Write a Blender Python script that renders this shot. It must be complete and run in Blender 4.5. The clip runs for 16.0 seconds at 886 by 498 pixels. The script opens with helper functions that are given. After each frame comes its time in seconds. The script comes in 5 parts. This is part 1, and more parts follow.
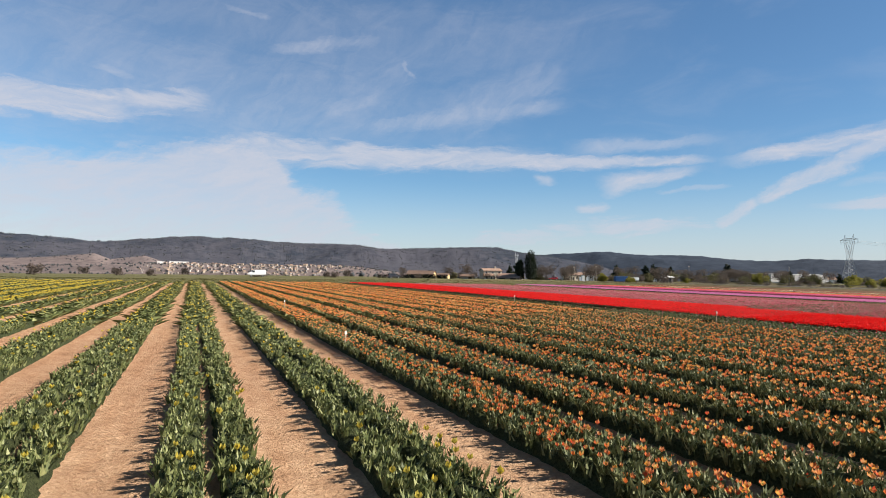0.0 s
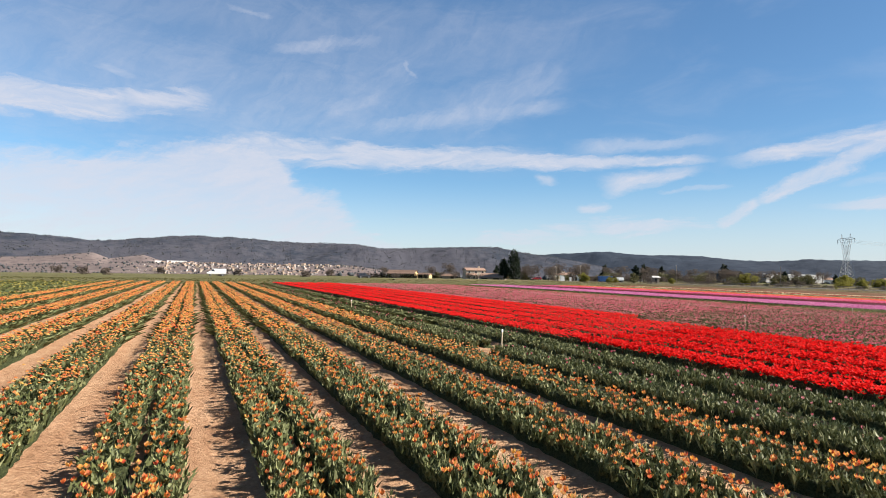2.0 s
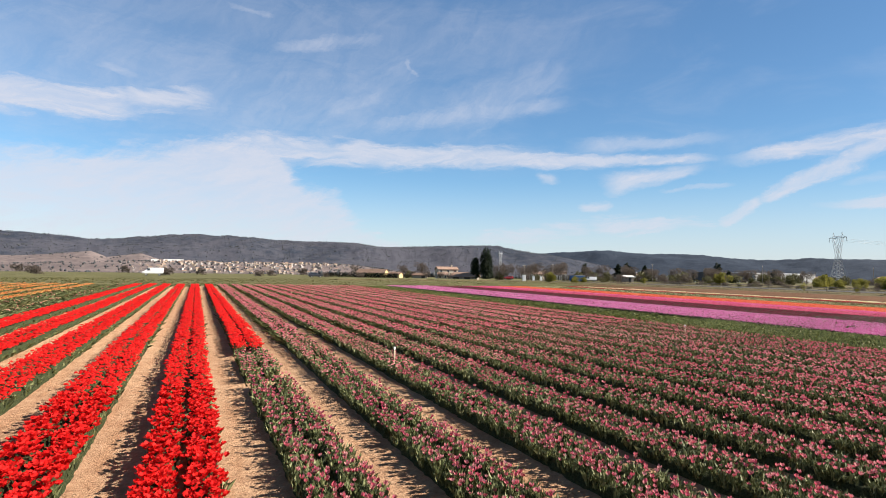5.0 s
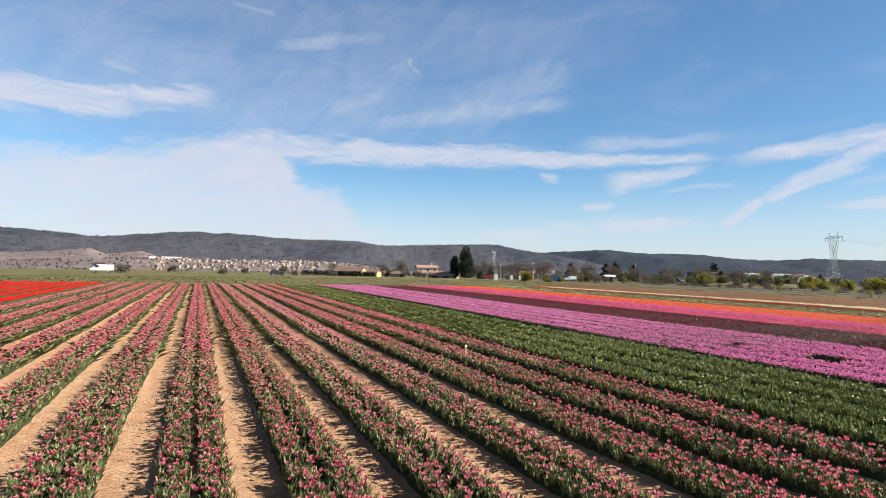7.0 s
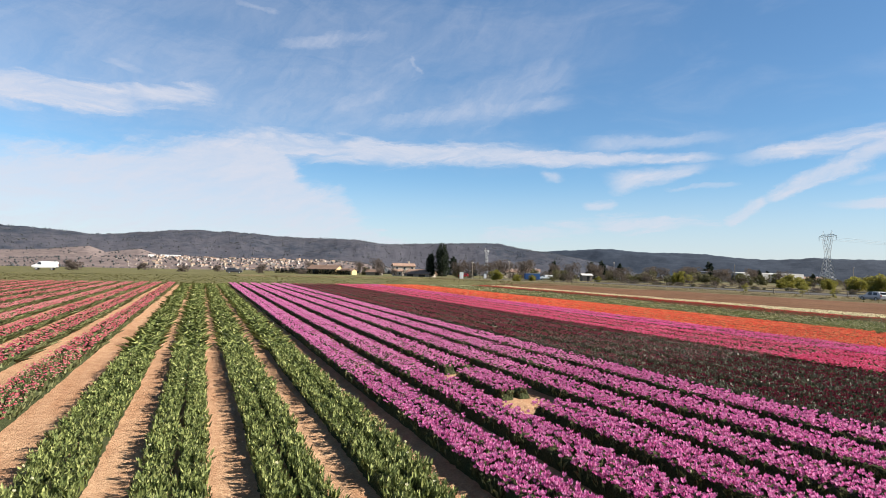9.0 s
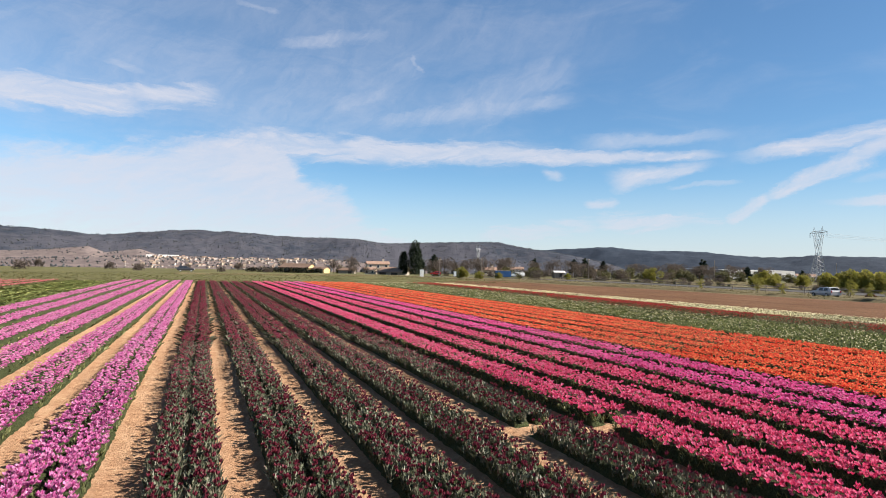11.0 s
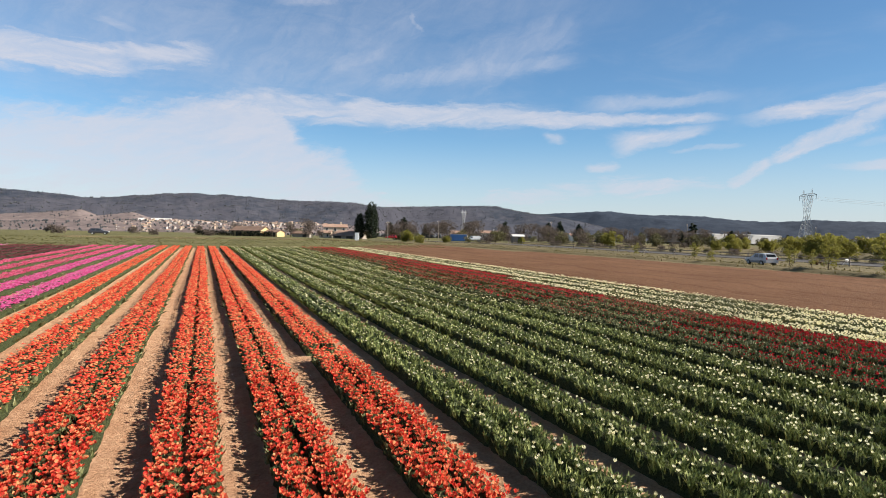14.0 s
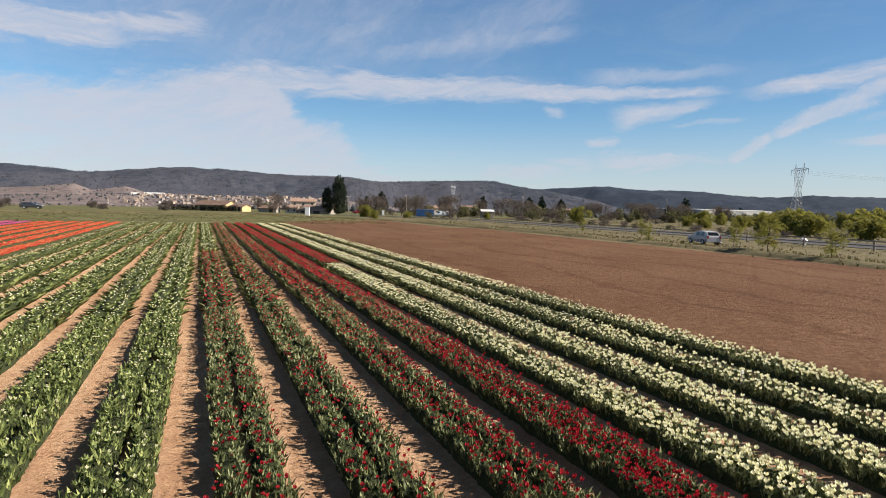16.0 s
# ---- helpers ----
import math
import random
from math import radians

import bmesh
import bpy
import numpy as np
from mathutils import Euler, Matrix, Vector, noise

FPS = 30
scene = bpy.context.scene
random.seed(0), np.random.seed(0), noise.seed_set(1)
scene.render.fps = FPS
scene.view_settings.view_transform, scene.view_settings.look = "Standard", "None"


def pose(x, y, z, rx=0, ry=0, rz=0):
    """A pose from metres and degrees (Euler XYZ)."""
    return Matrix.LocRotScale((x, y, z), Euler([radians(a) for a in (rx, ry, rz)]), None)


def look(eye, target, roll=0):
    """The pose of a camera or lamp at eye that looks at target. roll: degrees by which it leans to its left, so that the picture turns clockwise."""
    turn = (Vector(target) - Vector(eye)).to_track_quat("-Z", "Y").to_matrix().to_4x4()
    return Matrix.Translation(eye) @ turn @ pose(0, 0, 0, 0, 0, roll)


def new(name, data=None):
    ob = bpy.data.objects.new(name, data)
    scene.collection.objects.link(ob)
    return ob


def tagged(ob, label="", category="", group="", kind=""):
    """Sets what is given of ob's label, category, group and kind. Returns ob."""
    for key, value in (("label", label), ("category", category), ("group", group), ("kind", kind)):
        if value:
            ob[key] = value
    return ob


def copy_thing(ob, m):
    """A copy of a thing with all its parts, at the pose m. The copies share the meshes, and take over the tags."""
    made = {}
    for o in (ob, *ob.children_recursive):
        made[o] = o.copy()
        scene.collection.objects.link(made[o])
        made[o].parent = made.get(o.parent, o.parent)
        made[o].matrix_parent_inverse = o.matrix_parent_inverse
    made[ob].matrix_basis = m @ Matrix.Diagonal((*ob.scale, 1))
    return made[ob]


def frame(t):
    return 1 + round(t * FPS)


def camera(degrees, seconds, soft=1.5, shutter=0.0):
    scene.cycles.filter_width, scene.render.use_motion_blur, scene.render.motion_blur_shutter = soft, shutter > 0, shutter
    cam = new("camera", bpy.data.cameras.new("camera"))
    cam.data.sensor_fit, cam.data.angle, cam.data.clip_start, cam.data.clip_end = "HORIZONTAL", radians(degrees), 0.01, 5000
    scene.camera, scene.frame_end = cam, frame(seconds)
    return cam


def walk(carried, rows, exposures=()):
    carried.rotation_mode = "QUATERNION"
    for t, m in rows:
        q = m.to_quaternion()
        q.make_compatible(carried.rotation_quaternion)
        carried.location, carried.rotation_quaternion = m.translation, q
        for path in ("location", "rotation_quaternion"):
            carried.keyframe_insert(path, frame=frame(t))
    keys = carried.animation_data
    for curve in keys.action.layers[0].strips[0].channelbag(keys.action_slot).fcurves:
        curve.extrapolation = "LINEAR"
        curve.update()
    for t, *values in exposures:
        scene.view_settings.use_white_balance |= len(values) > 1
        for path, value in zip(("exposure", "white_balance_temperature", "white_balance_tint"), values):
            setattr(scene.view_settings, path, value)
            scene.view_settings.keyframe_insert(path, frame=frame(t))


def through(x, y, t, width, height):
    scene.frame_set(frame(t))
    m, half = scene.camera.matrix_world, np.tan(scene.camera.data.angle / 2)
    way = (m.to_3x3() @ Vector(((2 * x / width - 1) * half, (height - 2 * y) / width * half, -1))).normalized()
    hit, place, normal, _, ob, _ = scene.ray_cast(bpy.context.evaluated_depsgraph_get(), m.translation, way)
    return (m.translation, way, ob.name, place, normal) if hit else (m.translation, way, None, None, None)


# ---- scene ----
cam = camera(81.2, 16.0, soft=1.0)
PATH = [
    (0, (-0.064, -7.694, 1.817), (0.803, -5.894, 1.908), 0.9),
    (0.5, (2.735, -7.156, 1.873), (3.603, -5.357, 1.963), 1),
    (1, (5.635, -6.681, 1.914), (6.501, -4.880, 2.005), 1),
    (1.5, (8.715, -5.983, 1.935), (9.578, -4.181, 2.026), 1),
    (2, (11.689, -5.112, 1.867), (12.552, -3.311, 1.957), 1),
    (2.5, (14.468, -4.503, 1.809), (15.330, -2.700, 1.899), 1),
    (3, (17.348, -4.067, 1.833), (18.211, -2.266, 1.923), 1),
    (5.5, (31.340, -3.286, 2.344), (32.196, -1.480, 2.427), 1.1),
    (6, (34.505, -2.657, 2.292), (35.360, -0.850, 2.374), 1.3),
    (6.5, (37.498, -2.124, 2.359), (38.352, -0.318, 2.440), 1.4),
    (7, (40.528, -1.693, 2.426), (41.381, 0.114, 2.506), 1.3),
    (7.5, (43.654, -1.252, 2.477), (44.504, 0.557, 2.554), 1.2),
    (8, (46.839, -0.894, 2.557), (47.687, 0.916, 2.634), 1.4),
    (10.5, (63.026, -1.360, 2.285), (63.866, 0.453, 2.357), 1.3),
    (11, (66.263, -1.250, 2.248), (67.103, 0.563, 2.319), 1.2),
    (11.5, (69.442, -0.750, 2.272), (70.282, 1.064, 2.343), 1.4),
    (12, (72.688, -0.102, 2.261), (73.528, 1.712, 2.333), 1.3),
    (12.5, (75.926, 0.529, 2.225), (76.766, 2.342, 2.296), 1.5),
    (13, (79.354, 1.249, 2.352), (80.195, 3.063, 2.422), 1.3),
    (13.5, (82.634, 1.918, 2.344), (83.475, 3.732, 2.373), 1.3),
    (14, (85.908, 2.534, 2.332), (86.753, 4.346, 2.264), 1.3),
    (14.5, (89.143, 3.051, 2.436), (89.989, 4.857, 2.282), 1.3),
    (15, (92.301, 3.548, 2.529), (93.149, 5.352, 2.363), 1.3),
    (15.5, (95.385, 4.157, 2.525), (96.232, 5.962, 2.360), 1.4),
    (16, (98.571, 4.732, 2.508), (99.420, 6.535, 2.344), 1.4),
]
walk(cam, [(t, look(eye, target, roll)) for t, eye, target, roll in PATH],
     exposures=[(0, 1.20), (1.0, 1.34), (2.0, 1.40), (13.2, 1.42), (14.6, 1.20), (16, 1.17)])

# ---- world, sun, exposure ----
SUN_FROM = Vector((0.78, -0.42, 0.62)).normalized()      # towards the sun


def sun_and_sky():
    sun = new("sun", bpy.data.lights.new("sun", "SUN"))
    sun.data.energy, sun.data.angle, sun.data.color = 5.0, radians(0.53), (1.0, 0.92, 0.83)
    sun.matrix_world = look((120, -40, 150), Vector((120, -40, 150)) - SUN_FROM)
    world = bpy.data.worlds.new("sky")
    scene.world = world
    world.use_nodes = True
    nt = world.node_tree
    nt.nodes.clear()
    N, K = nt.nodes.new, nt.links.new

    def val(v, sock):
        if isinstance(v, (int, float)):
            sock.default_value = v
        else:
            K(v, sock)

    def m(op, a, b=0.0, c=0.0):
        n = N("ShaderNodeMath")
        n.operation = op
        for v, s in zip((a, b, c), n.inputs):
            val(v, s)
        return n.outputs[0]

    def smooth(v, lo, hi):
        n = N("ShaderNodeMapRange")
        n.interpolation_type = "SMOOTHSTEP"
        val(v, n.inputs[0])
        n.inputs[1].default_value, n.inputs[2].default_value = lo, hi
        return n.outputs[0]

    sky = N("ShaderNodeTexSky")
    sky.sky_type, sky.sun_disc = "NISHITA", False
    sky.sun_elevation = math.asin(SUN_FROM.z)
    sky.sun_rotation = math.atan2(SUN_FROM.x, SUN_FROM.y)
    sky.air_density, sky.dust_density, sky.ozone_density = 1.0, 0.2, 3.0
    co = N("ShaderNodeTexCoord").outputs["Generated"]
    sep = N("ShaderNodeSeparateXYZ")
    K(co, sep.inputs[0])
    x, y, z = sep.outputs
    az0 = m("MULTIPLY", m("ARCTAN2", x, y), 57.2958)
    el0 = m("MULTIPLY", m("ARCSINE", z), 57.2958)
    flat = N("ShaderNodeCombineXYZ")
    K(m("MULTIPLY", az0, 0.10), flat.inputs[0])
    K(m("MULTIPLY", el0, 0.24), flat.inputs[1])

    def fbm(scale, detail, rough, seed, dist=0.0):
        n = N("ShaderNodeTexNoise")
        n.noise_dimensions = "4D"
        K(flat.outputs[0], n.inputs["Vector"])
        n.inputs["W"].default_value, n.inputs["Scale"].default_value = seed, scale
        n.inputs["Detail"].default_value, n.inputs["Roughness"].default_value = detail, rough
        n.inputs["Distortion"].default_value = dist
        return n.outputs["Fac"]

    az = m("ADD", az0, m("MULTIPLY", m("SUBTRACT", fbm(1.5, 7, 0.62, 1.0), 0.5), 3.6))
    el = m("ADD", el0, m("MULTIPLY", m("SUBTRACT", fbm(1.7, 8, 0.66, 7.0), 0.5), 2.0))
    wisp = fbm(0.8, 8, 0.6, 11.0, 1.0)

    def fibres(slope, along, across, seed, rough=0.68):
        """Fine streaks drawn out along one slope of the sky, as wind-combed ice cloud has them."""
        v = N("ShaderNodeCombineXYZ")
        K(m("MULTIPLY", m("ADD", az, m("MULTIPLY", el, slope)), along), v.inputs[0])
        K(m("MULTIPLY", m("SUBTRACT", el, m("MULTIPLY", az, slope)), across), v.inputs[1])
        n = N("ShaderNodeTexNoise")
        n.noise_dimensions = "4D"
        K(v.outputs[0], n.inputs["Vector"])
        n.inputs["W"].default_value, n.inputs["Scale"].default_value = seed, 1.0
        n.inputs["Detail"].default_value, n.inputs["Roughness"].default_value, n.inputs["Distortion"].default_value = 9, rough, 0.8
        return smooth(n.outputs["Fac"], 0.28, 0.74)

    level, rising, steep = fibres(0.02, 0.16, 0.9, 3.0), fibres(0.42, 0.16, 0.62, 5.0), fibres(0.95, 0.11, 0.30, 8.0)

    def streak(a0, e0, a1, e1, wide0, wide1, power, tail=0.25, core=0.15):
        """A streak of cloud from one direction (azimuth, elevation) to another; its half width goes from wide0 to wide1 degrees."""
        da, de = a1 - a0, e1 - e0
        long = math.hypot(da, de)
        ua, ue = da / long, de / long
        pa, pe = m("SUBTRACT", az, a0), m("SUBTRACT", el, e0)
        u = m("DIVIDE", m("ADD", m("MULTIPLY", pa, ua), m("MULTIPLY", pe, ue)), long)
        v = m("ABSOLUTE", m("SUBTRACT", m("MULTIPLY", pe, ua), m("MULTIPLY", pa, ue)))
        v = m("DIVIDE", v, m("MAXIMUM", m("MULTIPLY_ADD", u, wide1 - wide0, wide0), 0.15))
        v = m("ADD", v, m("MULTIPLY", m("SUBTRACT", 0.5, level if abs(ue) < 0.25 else rising), 0.55))
        ends = m("MULTIPLY", smooth(u, -tail * 0.5, tail), m("SUBTRACT", 1.0, smooth(u, 1 - tail, 1 + tail * 0.5)))
        side = m("SUBTRACT", 1.0, smooth(v, core, 1.5))
        return m("MULTIPLY", m("MULTIPLY", ends, side), power)

    def gather(streaks):
        total = None
        for one in streaks:
            one = streak(*one)
            total = one if total is None else m("MAXIMUM", total, one)
        return total

    # the bank of cloud over the ridge: its upper edge over the azimuth
    edge = N("ShaderNodeValToRGB")
    tops = ((-60, 9.0), (-30, 9.2), (-16, 9.7), (-9, 10.6), (-3.4, 11.6), (-1, 12.7), (3.2, 13.6), (7.4, 13.3), (8.8, 10.6), (10.3, 8.9), (13.3, 8.3), (16, 6.0), (20, 3.6), (30, 1.0))
    steps = edge.color_ramp.elements
    while len(steps) < len(tops):
        steps.new(0.5)
    for step, (a, e) in zip(steps, tops):
        step.position, step.color = (a + 60) / 90, (e / 20, e / 20, e / 20, 1)
    K(m("DIVIDE", m("ADD", az, 60), 90), edge.inputs[0])
    over = m("SUBTRACT", m("MULTIPLY", edge.outputs[0], 20.0), el)
    over = m("ADD", over, m("MULTIPLY", m("SUBTRACT", m("ADD", rising, level), 1.0), 1.1))
    bank = m("MULTIPLY", smooth(over, -1.1, 1.7), m("ADD", 0.60, m("ADD", m("MULTIPLY", rising, 0.22), m("MULTIPLY", level, 0.13))))
    long_bands = gather(((3, 12.6, 35, 12.5, 1.55, 1.0, 0.92, 0.12, 0.35), (29, 12.4, 53, 11.5, 1.0, 0.35, 0.92, 0.12, 0.3), (-30, 13.2, -5, 15.0, 1.3, 1.45, 0.95, 0.12, 0.35), (-8, 15.0, 1.8, 16.9, 1.4, 1.0, 0.85, 0.3, 0.2),
                         (54.5, 11.2, 82, 13.2, 0.6, 1.5, 0.95, 0.12, 0.3), (60, 6.7, 84, 6.3, 0.5, 0.8, 0.85), (18.5, 5.7, 29.5, 5.9, 0.4, 0.3, 0.4), (26, 2.8, 44, 4.9, 2.0, 1.5, 0.80, 0.3), (40, 4.9, 55, 5.0, 1.5, 0.8, 0.88, 0.2),
                         (80, 24, 130, 16, 2.0, 2.0, 0.4), (-140, 12, -95, 11, 3.0, 3.0, 0.6)))
    trail = gather(((53.4, 4.7, 57.2, 7.4, 0.75, 0.8, 0.95, 0.2, 0.3), (56.4, 7.0, 82, 18.2, 0.75, 1.1, 0.97, 0.06, 0.3), (42.5, 8.9, 51.5, 10.7, 1.25, 0.5, 0.9, 0.25), (39.8, 6.8, 43.8, 7.2, 0.55, 0.65, 0.85, 0.3),
                    (35.8, 10.4, 38.0, 10.1, 0.5, 0.4, 0.6, 0.4), (39.5, 13.4, 53, 13.5, 0.8, 0.4, 0.55), (48.5, 8.7, 55, 8.9, 0.3, 0.25, 0.45), (63, 8.4, 72, 8.8, 0.6, 0.8, 0.4), (-9.5, 18.2, -5, 17.4, 0.5, 0.7, 0.5, 0.4)))
    veils = gather(((11.5, 16.4, 19.5, 18.8, 1.3, 1.0, 0.52), (16, 15.4, 30, 17.4, 1.1, 1.2, 0.50), (27, 17.2, 39, 18.0, 1.2, 0.8, 0.46), (13, 14.6, 22.5, 23.0, 3.0, 2.2, 0.36), (24, 16.0, 39.5, 21.6, 3.0, 1.8, 0.36),
                    (5.5, 22.2, 19, 24.6, 0.8, 1.0, 0.5), (1.5, 25.4, 7, 25.0, 0.4, 0.4, 0.4), (20.6, 22.6, 22.4, 20.8, 0.5, 0.3, 0.5), (-60, 20, 26, 17, 9.0, 5.0, 0.34, 0.2), (-30, 24, 45, 24, 6.0, 4.0, 0.22, 0.2)))
    cover = m("MAXIMUM", bank, m("MULTIPLY", long_bands, m("ADD", 0.52, m("MULTIPLY", level, 0.50))))
    cover = m("MAXIMUM", cover, m("MULTIPLY", trail, m("ADD", 0.55, m("MULTIPLY", rising, 0.45))))
    cover = m("MAXIMUM", cover, m("MULTIPLY", veils, m("ADD", 0.38, m("MULTIPLY", steep, 0.62))))
    veil = m("MULTIPLY", smooth(wisp, 0.45, 0.85), m("MULTIPLY", smooth(el0, 5, 14), 0.17))
    low = m("MULTIPLY", m("SUBTRACT", 1.0, smooth(el0, 0.0, 11.0)), 0.66)
    cover = m("MINIMUM", m("MAXIMUM", m("ADD", cover, veil), low), 0.93)
    mix = N("ShaderNodeMix")
    mix.data_type = "RGBA"
    K(cover, mix.inputs["Factor"])
    clear = N("ShaderNodeMix")
    clear.data_type, clear.blend_type = "RGBA", "MULTIPLY"
    clear.inputs["Factor"].default_value = 1.0
    K(sky.outputs[0], clear.inputs["A"])
    clear.inputs["B"].default_value = (0.96, 1.22, 1.32, 1)
    away = N("ShaderNodeMix")
    away.data_type, away.blend_type = "RGBA", "MULTIPLY"
    K(smooth(az0, 15, 75), away.inputs["Factor"])
    high = N("ShaderNodeMix")
    high.data_type, high.blend_type = "RGBA", "MULTIPLY"
    K(smooth(el0, 26, 62), high.inputs["Factor"])
    K(clear.outputs["Result"], high.inputs["A"])
    high.inputs["B"].default_value = (0.44, 0.40, 0.36, 1)
    K(high.outputs["Result"], away.inputs["A"])
    away.inputs["B"].default_value = (0.70, 0.72, 0.74, 1)
    K(away.outputs["Result"], mix.inputs["A"])
    mix.inputs["B"].default_value = (6.0, 6.15, 6.95, 1)
    bg = N("ShaderNodeBackground")
    bg.inputs["Strength"].default_value = 0.045
    K(mix.outputs["Result"], bg.inputs["Color"])
    K(bg.outputs[0], N("ShaderNodeOutputWorld").inputs[0])


sun_and_sky()

# ---- materials ----


def material(name, rough=0.8):
    mat = bpy.data.materials.new(name)
    mat.use_nodes = True
    nt = mat.node_tree
    bsdf = nt.nodes["Principled BSDF"]
    bsdf.inputs["Roughness"].default_value = rough
    bsdf.inputs["Specular IOR Level"].default_value = 0.3
    return mat, nt, bsdf


def ramp(nt, fac, stops):
    r = nt.nodes.new("ShaderNodeValToRGB")
    el = r.color_ramp.elements
    while len(el) < len(stops):
        el.new(0.5)
    for e, (p, c) in zip(el, stops):
        e.position, e.color = p, (*c, 1)
    nt.links.new(fac, r.inputs[0])
    return r.outputs[0]


def noise_tex(nt, scale, detail=4, rough=0.55, coord=None):
    n = nt.nodes.new("ShaderNodeTexNoise")
    n.inputs["Scale"].default_value, n.inputs["Detail"].default_value, n.inputs["Roughness"].default_value = scale, detail, rough
    if coord is None:
        coord = nt.nodes.new("ShaderNodeTexCoord").outputs["Object"]
    nt.links.new(coord, n.inputs["Vector"])
    return n.outputs["Fac"]


def blend(nt, a, b, fac, mode="MIX"):
    n = nt.nodes.new("ShaderNodeMix")
    n.data_type, n.blend_type = "RGBA", mode
    for v, s in ((fac, n.inputs["Factor"]), (a, n.inputs["A"]), (b, n.inputs["B"])):
        if isinstance(v, tuple):
            s.default_value = (*v, 1)
        elif isinstance(v, (int, float)):
            s.default_value = v
        else:
            nt.links.new(v, s)
    return n.outputs["Result"]


def bump(nt, bsdf, height, strength, distance):
    b = nt.nodes.new("ShaderNodeBump")
    b.inputs["Strength"].default_value, b.inputs["Distance"].default_value = strength, distance
    nt.links.new(height, b.inputs["Height"])
    nt.links.new(b.outputs[0], bsdf.inputs["Normal"])


def surface(name, dark, light, scale, big=0.3, rough=0.85, relief=0.0, relief_at=None):
    """Two tones mixed by a fine and a coarse noise, with relief."""
    mat, nt, bsdf = material(name, rough)
    if rough > 0.8:
        bsdf.inputs["Specular IOR Level"].default_value = 0.08
    fine, coarse = noise_tex(nt, scale, 6, 0.65), noise_tex(nt, scale * 0.07, 3, 0.5)
    fac = nt.nodes.new("ShaderNodeMath")
    fac.operation = "MULTIPLY_ADD"
    nt.links.new(coarse, fac.inputs[0])
    fac.inputs[1].default_value = big
    nt.links.new(fine, fac.inputs[2])
    col = ramp(nt, fac.outputs[0], ((0.30 + big * 0.5, dark), (0.70 + big * 0.5, light)))
    nt.links.new(col, bsdf.inputs["Base Color"])
    if relief:
        bump(nt, bsdf, noise_tex(nt, relief_at or scale, 8, 0.7), 0.9, relief)
    return mat


def per_island(name, colours, rough=0.6, through=0.0, flush=None):
    """Each separate leaf or flower takes its own tone; a leaf lets some light through, a petal has a flush of a second colour."""
    mat, nt, bsdf = material(name, rough)
    bsdf.inputs["Specular IOR Level"].default_value = 0.16
    rnd = nt.nodes.new("ShaderNodeNewGeometry").outputs["Random Per Island"]
    stops = [(i / max(1, len(colours) - 1), c) for i, c in enumerate(colours)]
    col = ramp(nt, rnd, stops)
    mottle = noise_tex(nt, 45, 3)
    col = blend(nt, col, ramp(nt, mottle, ((0.3, (0.72, 0.72, 0.72)), (0.75, (1.15, 1.15, 1.15)))), 1.0, "MULTIPLY")
    if flush:
        col = blend(nt, col, flush, ramp(nt, noise_tex(nt, 62, 2), ((0.46, (0, 0, 0)), (0.72, (0.55, 0.55, 0.55)))))
    nt.links.new(col, bsdf.inputs["Base Color"])
    if through:
        tr = nt.nodes.new("ShaderNodeBsdfTranslucent")
        nt.links.new(col, tr.inputs["Color"])
        mx = nt.nodes.new("ShaderNodeMixShader")
        mx.inputs[0].default_value = through
        nt.links.new(bsdf.outputs[0], mx.inputs[1])
        nt.links.new(tr.outputs[0], mx.inputs[2])
        nt.links.new(mx.outputs[0], nt.nodes["Material Output"].inputs[0])
    return mat


def soil_material():
    """Sandy clay of the field: pale trodden crust, redder crumbs, wheel prints across the paths."""
    mat, nt, bsdf = material("field_soil", 0.95)
    bsdf.inputs["Specular IOR Level"].default_value = 0.06
    co = nt.nodes.new("ShaderNodeTexCoord").outputs["Object"]
    fine, mid, big = noise_tex(nt, 22, 8, 0.7, co), noise_tex(nt, 3.2, 5, 0.6, co), noise_tex(nt, 0.09, 3, 0.5, co)
    a = ramp(nt, fine, ((0.30, (0.280, 0.172, 0.108)), (0.72, (0.490, 0.342, 0.226))))
    b = ramp(nt, mid, ((0.30, (0.80, 0.74, 0.70)), (0.70, (1.12, 1.12, 1.10))))
    c = ramp(nt, big, ((0.35, (0.92, 0.84, 0.80)), (0.65, (1.08, 1.05, 1.0))))
    along = nt.nodes.new("ShaderNodeMapping")
    along.inputs["Scale"].default_value = (1.0, 0.10, 1.0)
    nt.links.new(co, along.inputs["Vector"])
    d = ramp(nt, noise_tex(nt, 4.5, 4, 0.6, along.outputs[0]), ((0.34, (0.90, 0.84, 0.79)), (0.58, (1.01, 1.02, 1.01))))
    a = blend(nt, a, d, 1.0, "MULTIPLY")
    nt.links.new(blend(nt, blend(nt, a, b, 1.0, "MULTIPLY"), c, 1.0, "MULTIPLY"), bsdf.inputs["Base Color"])
    wave = nt.nodes.new("ShaderNodeTexWave")
    wave.bands_direction = "Y"
    wave.inputs["Scale"].default_value, wave.inputs["Distortion"].default_value = 2.6, 3.5
    wave.inputs["Detail"].default_value, wave.inputs["Detail Scale"].default_value = 3, 2.0
    nt.links.new(co, wave.inputs["Vector"])
    add = nt.nodes.new("ShaderNodeMath")
    add.operation = "MULTIPLY_ADD"
    nt.links.new(wave.outputs["Fac"], add.inputs[0])
    add.inputs[1].default_value = 0.10
    nt.links.new(noise_tex(nt, 9, 9, 0.72, co), add.inputs[2])
    bump(nt, bsdf, add.outputs[0], 1.0, 0.06)
    return mat


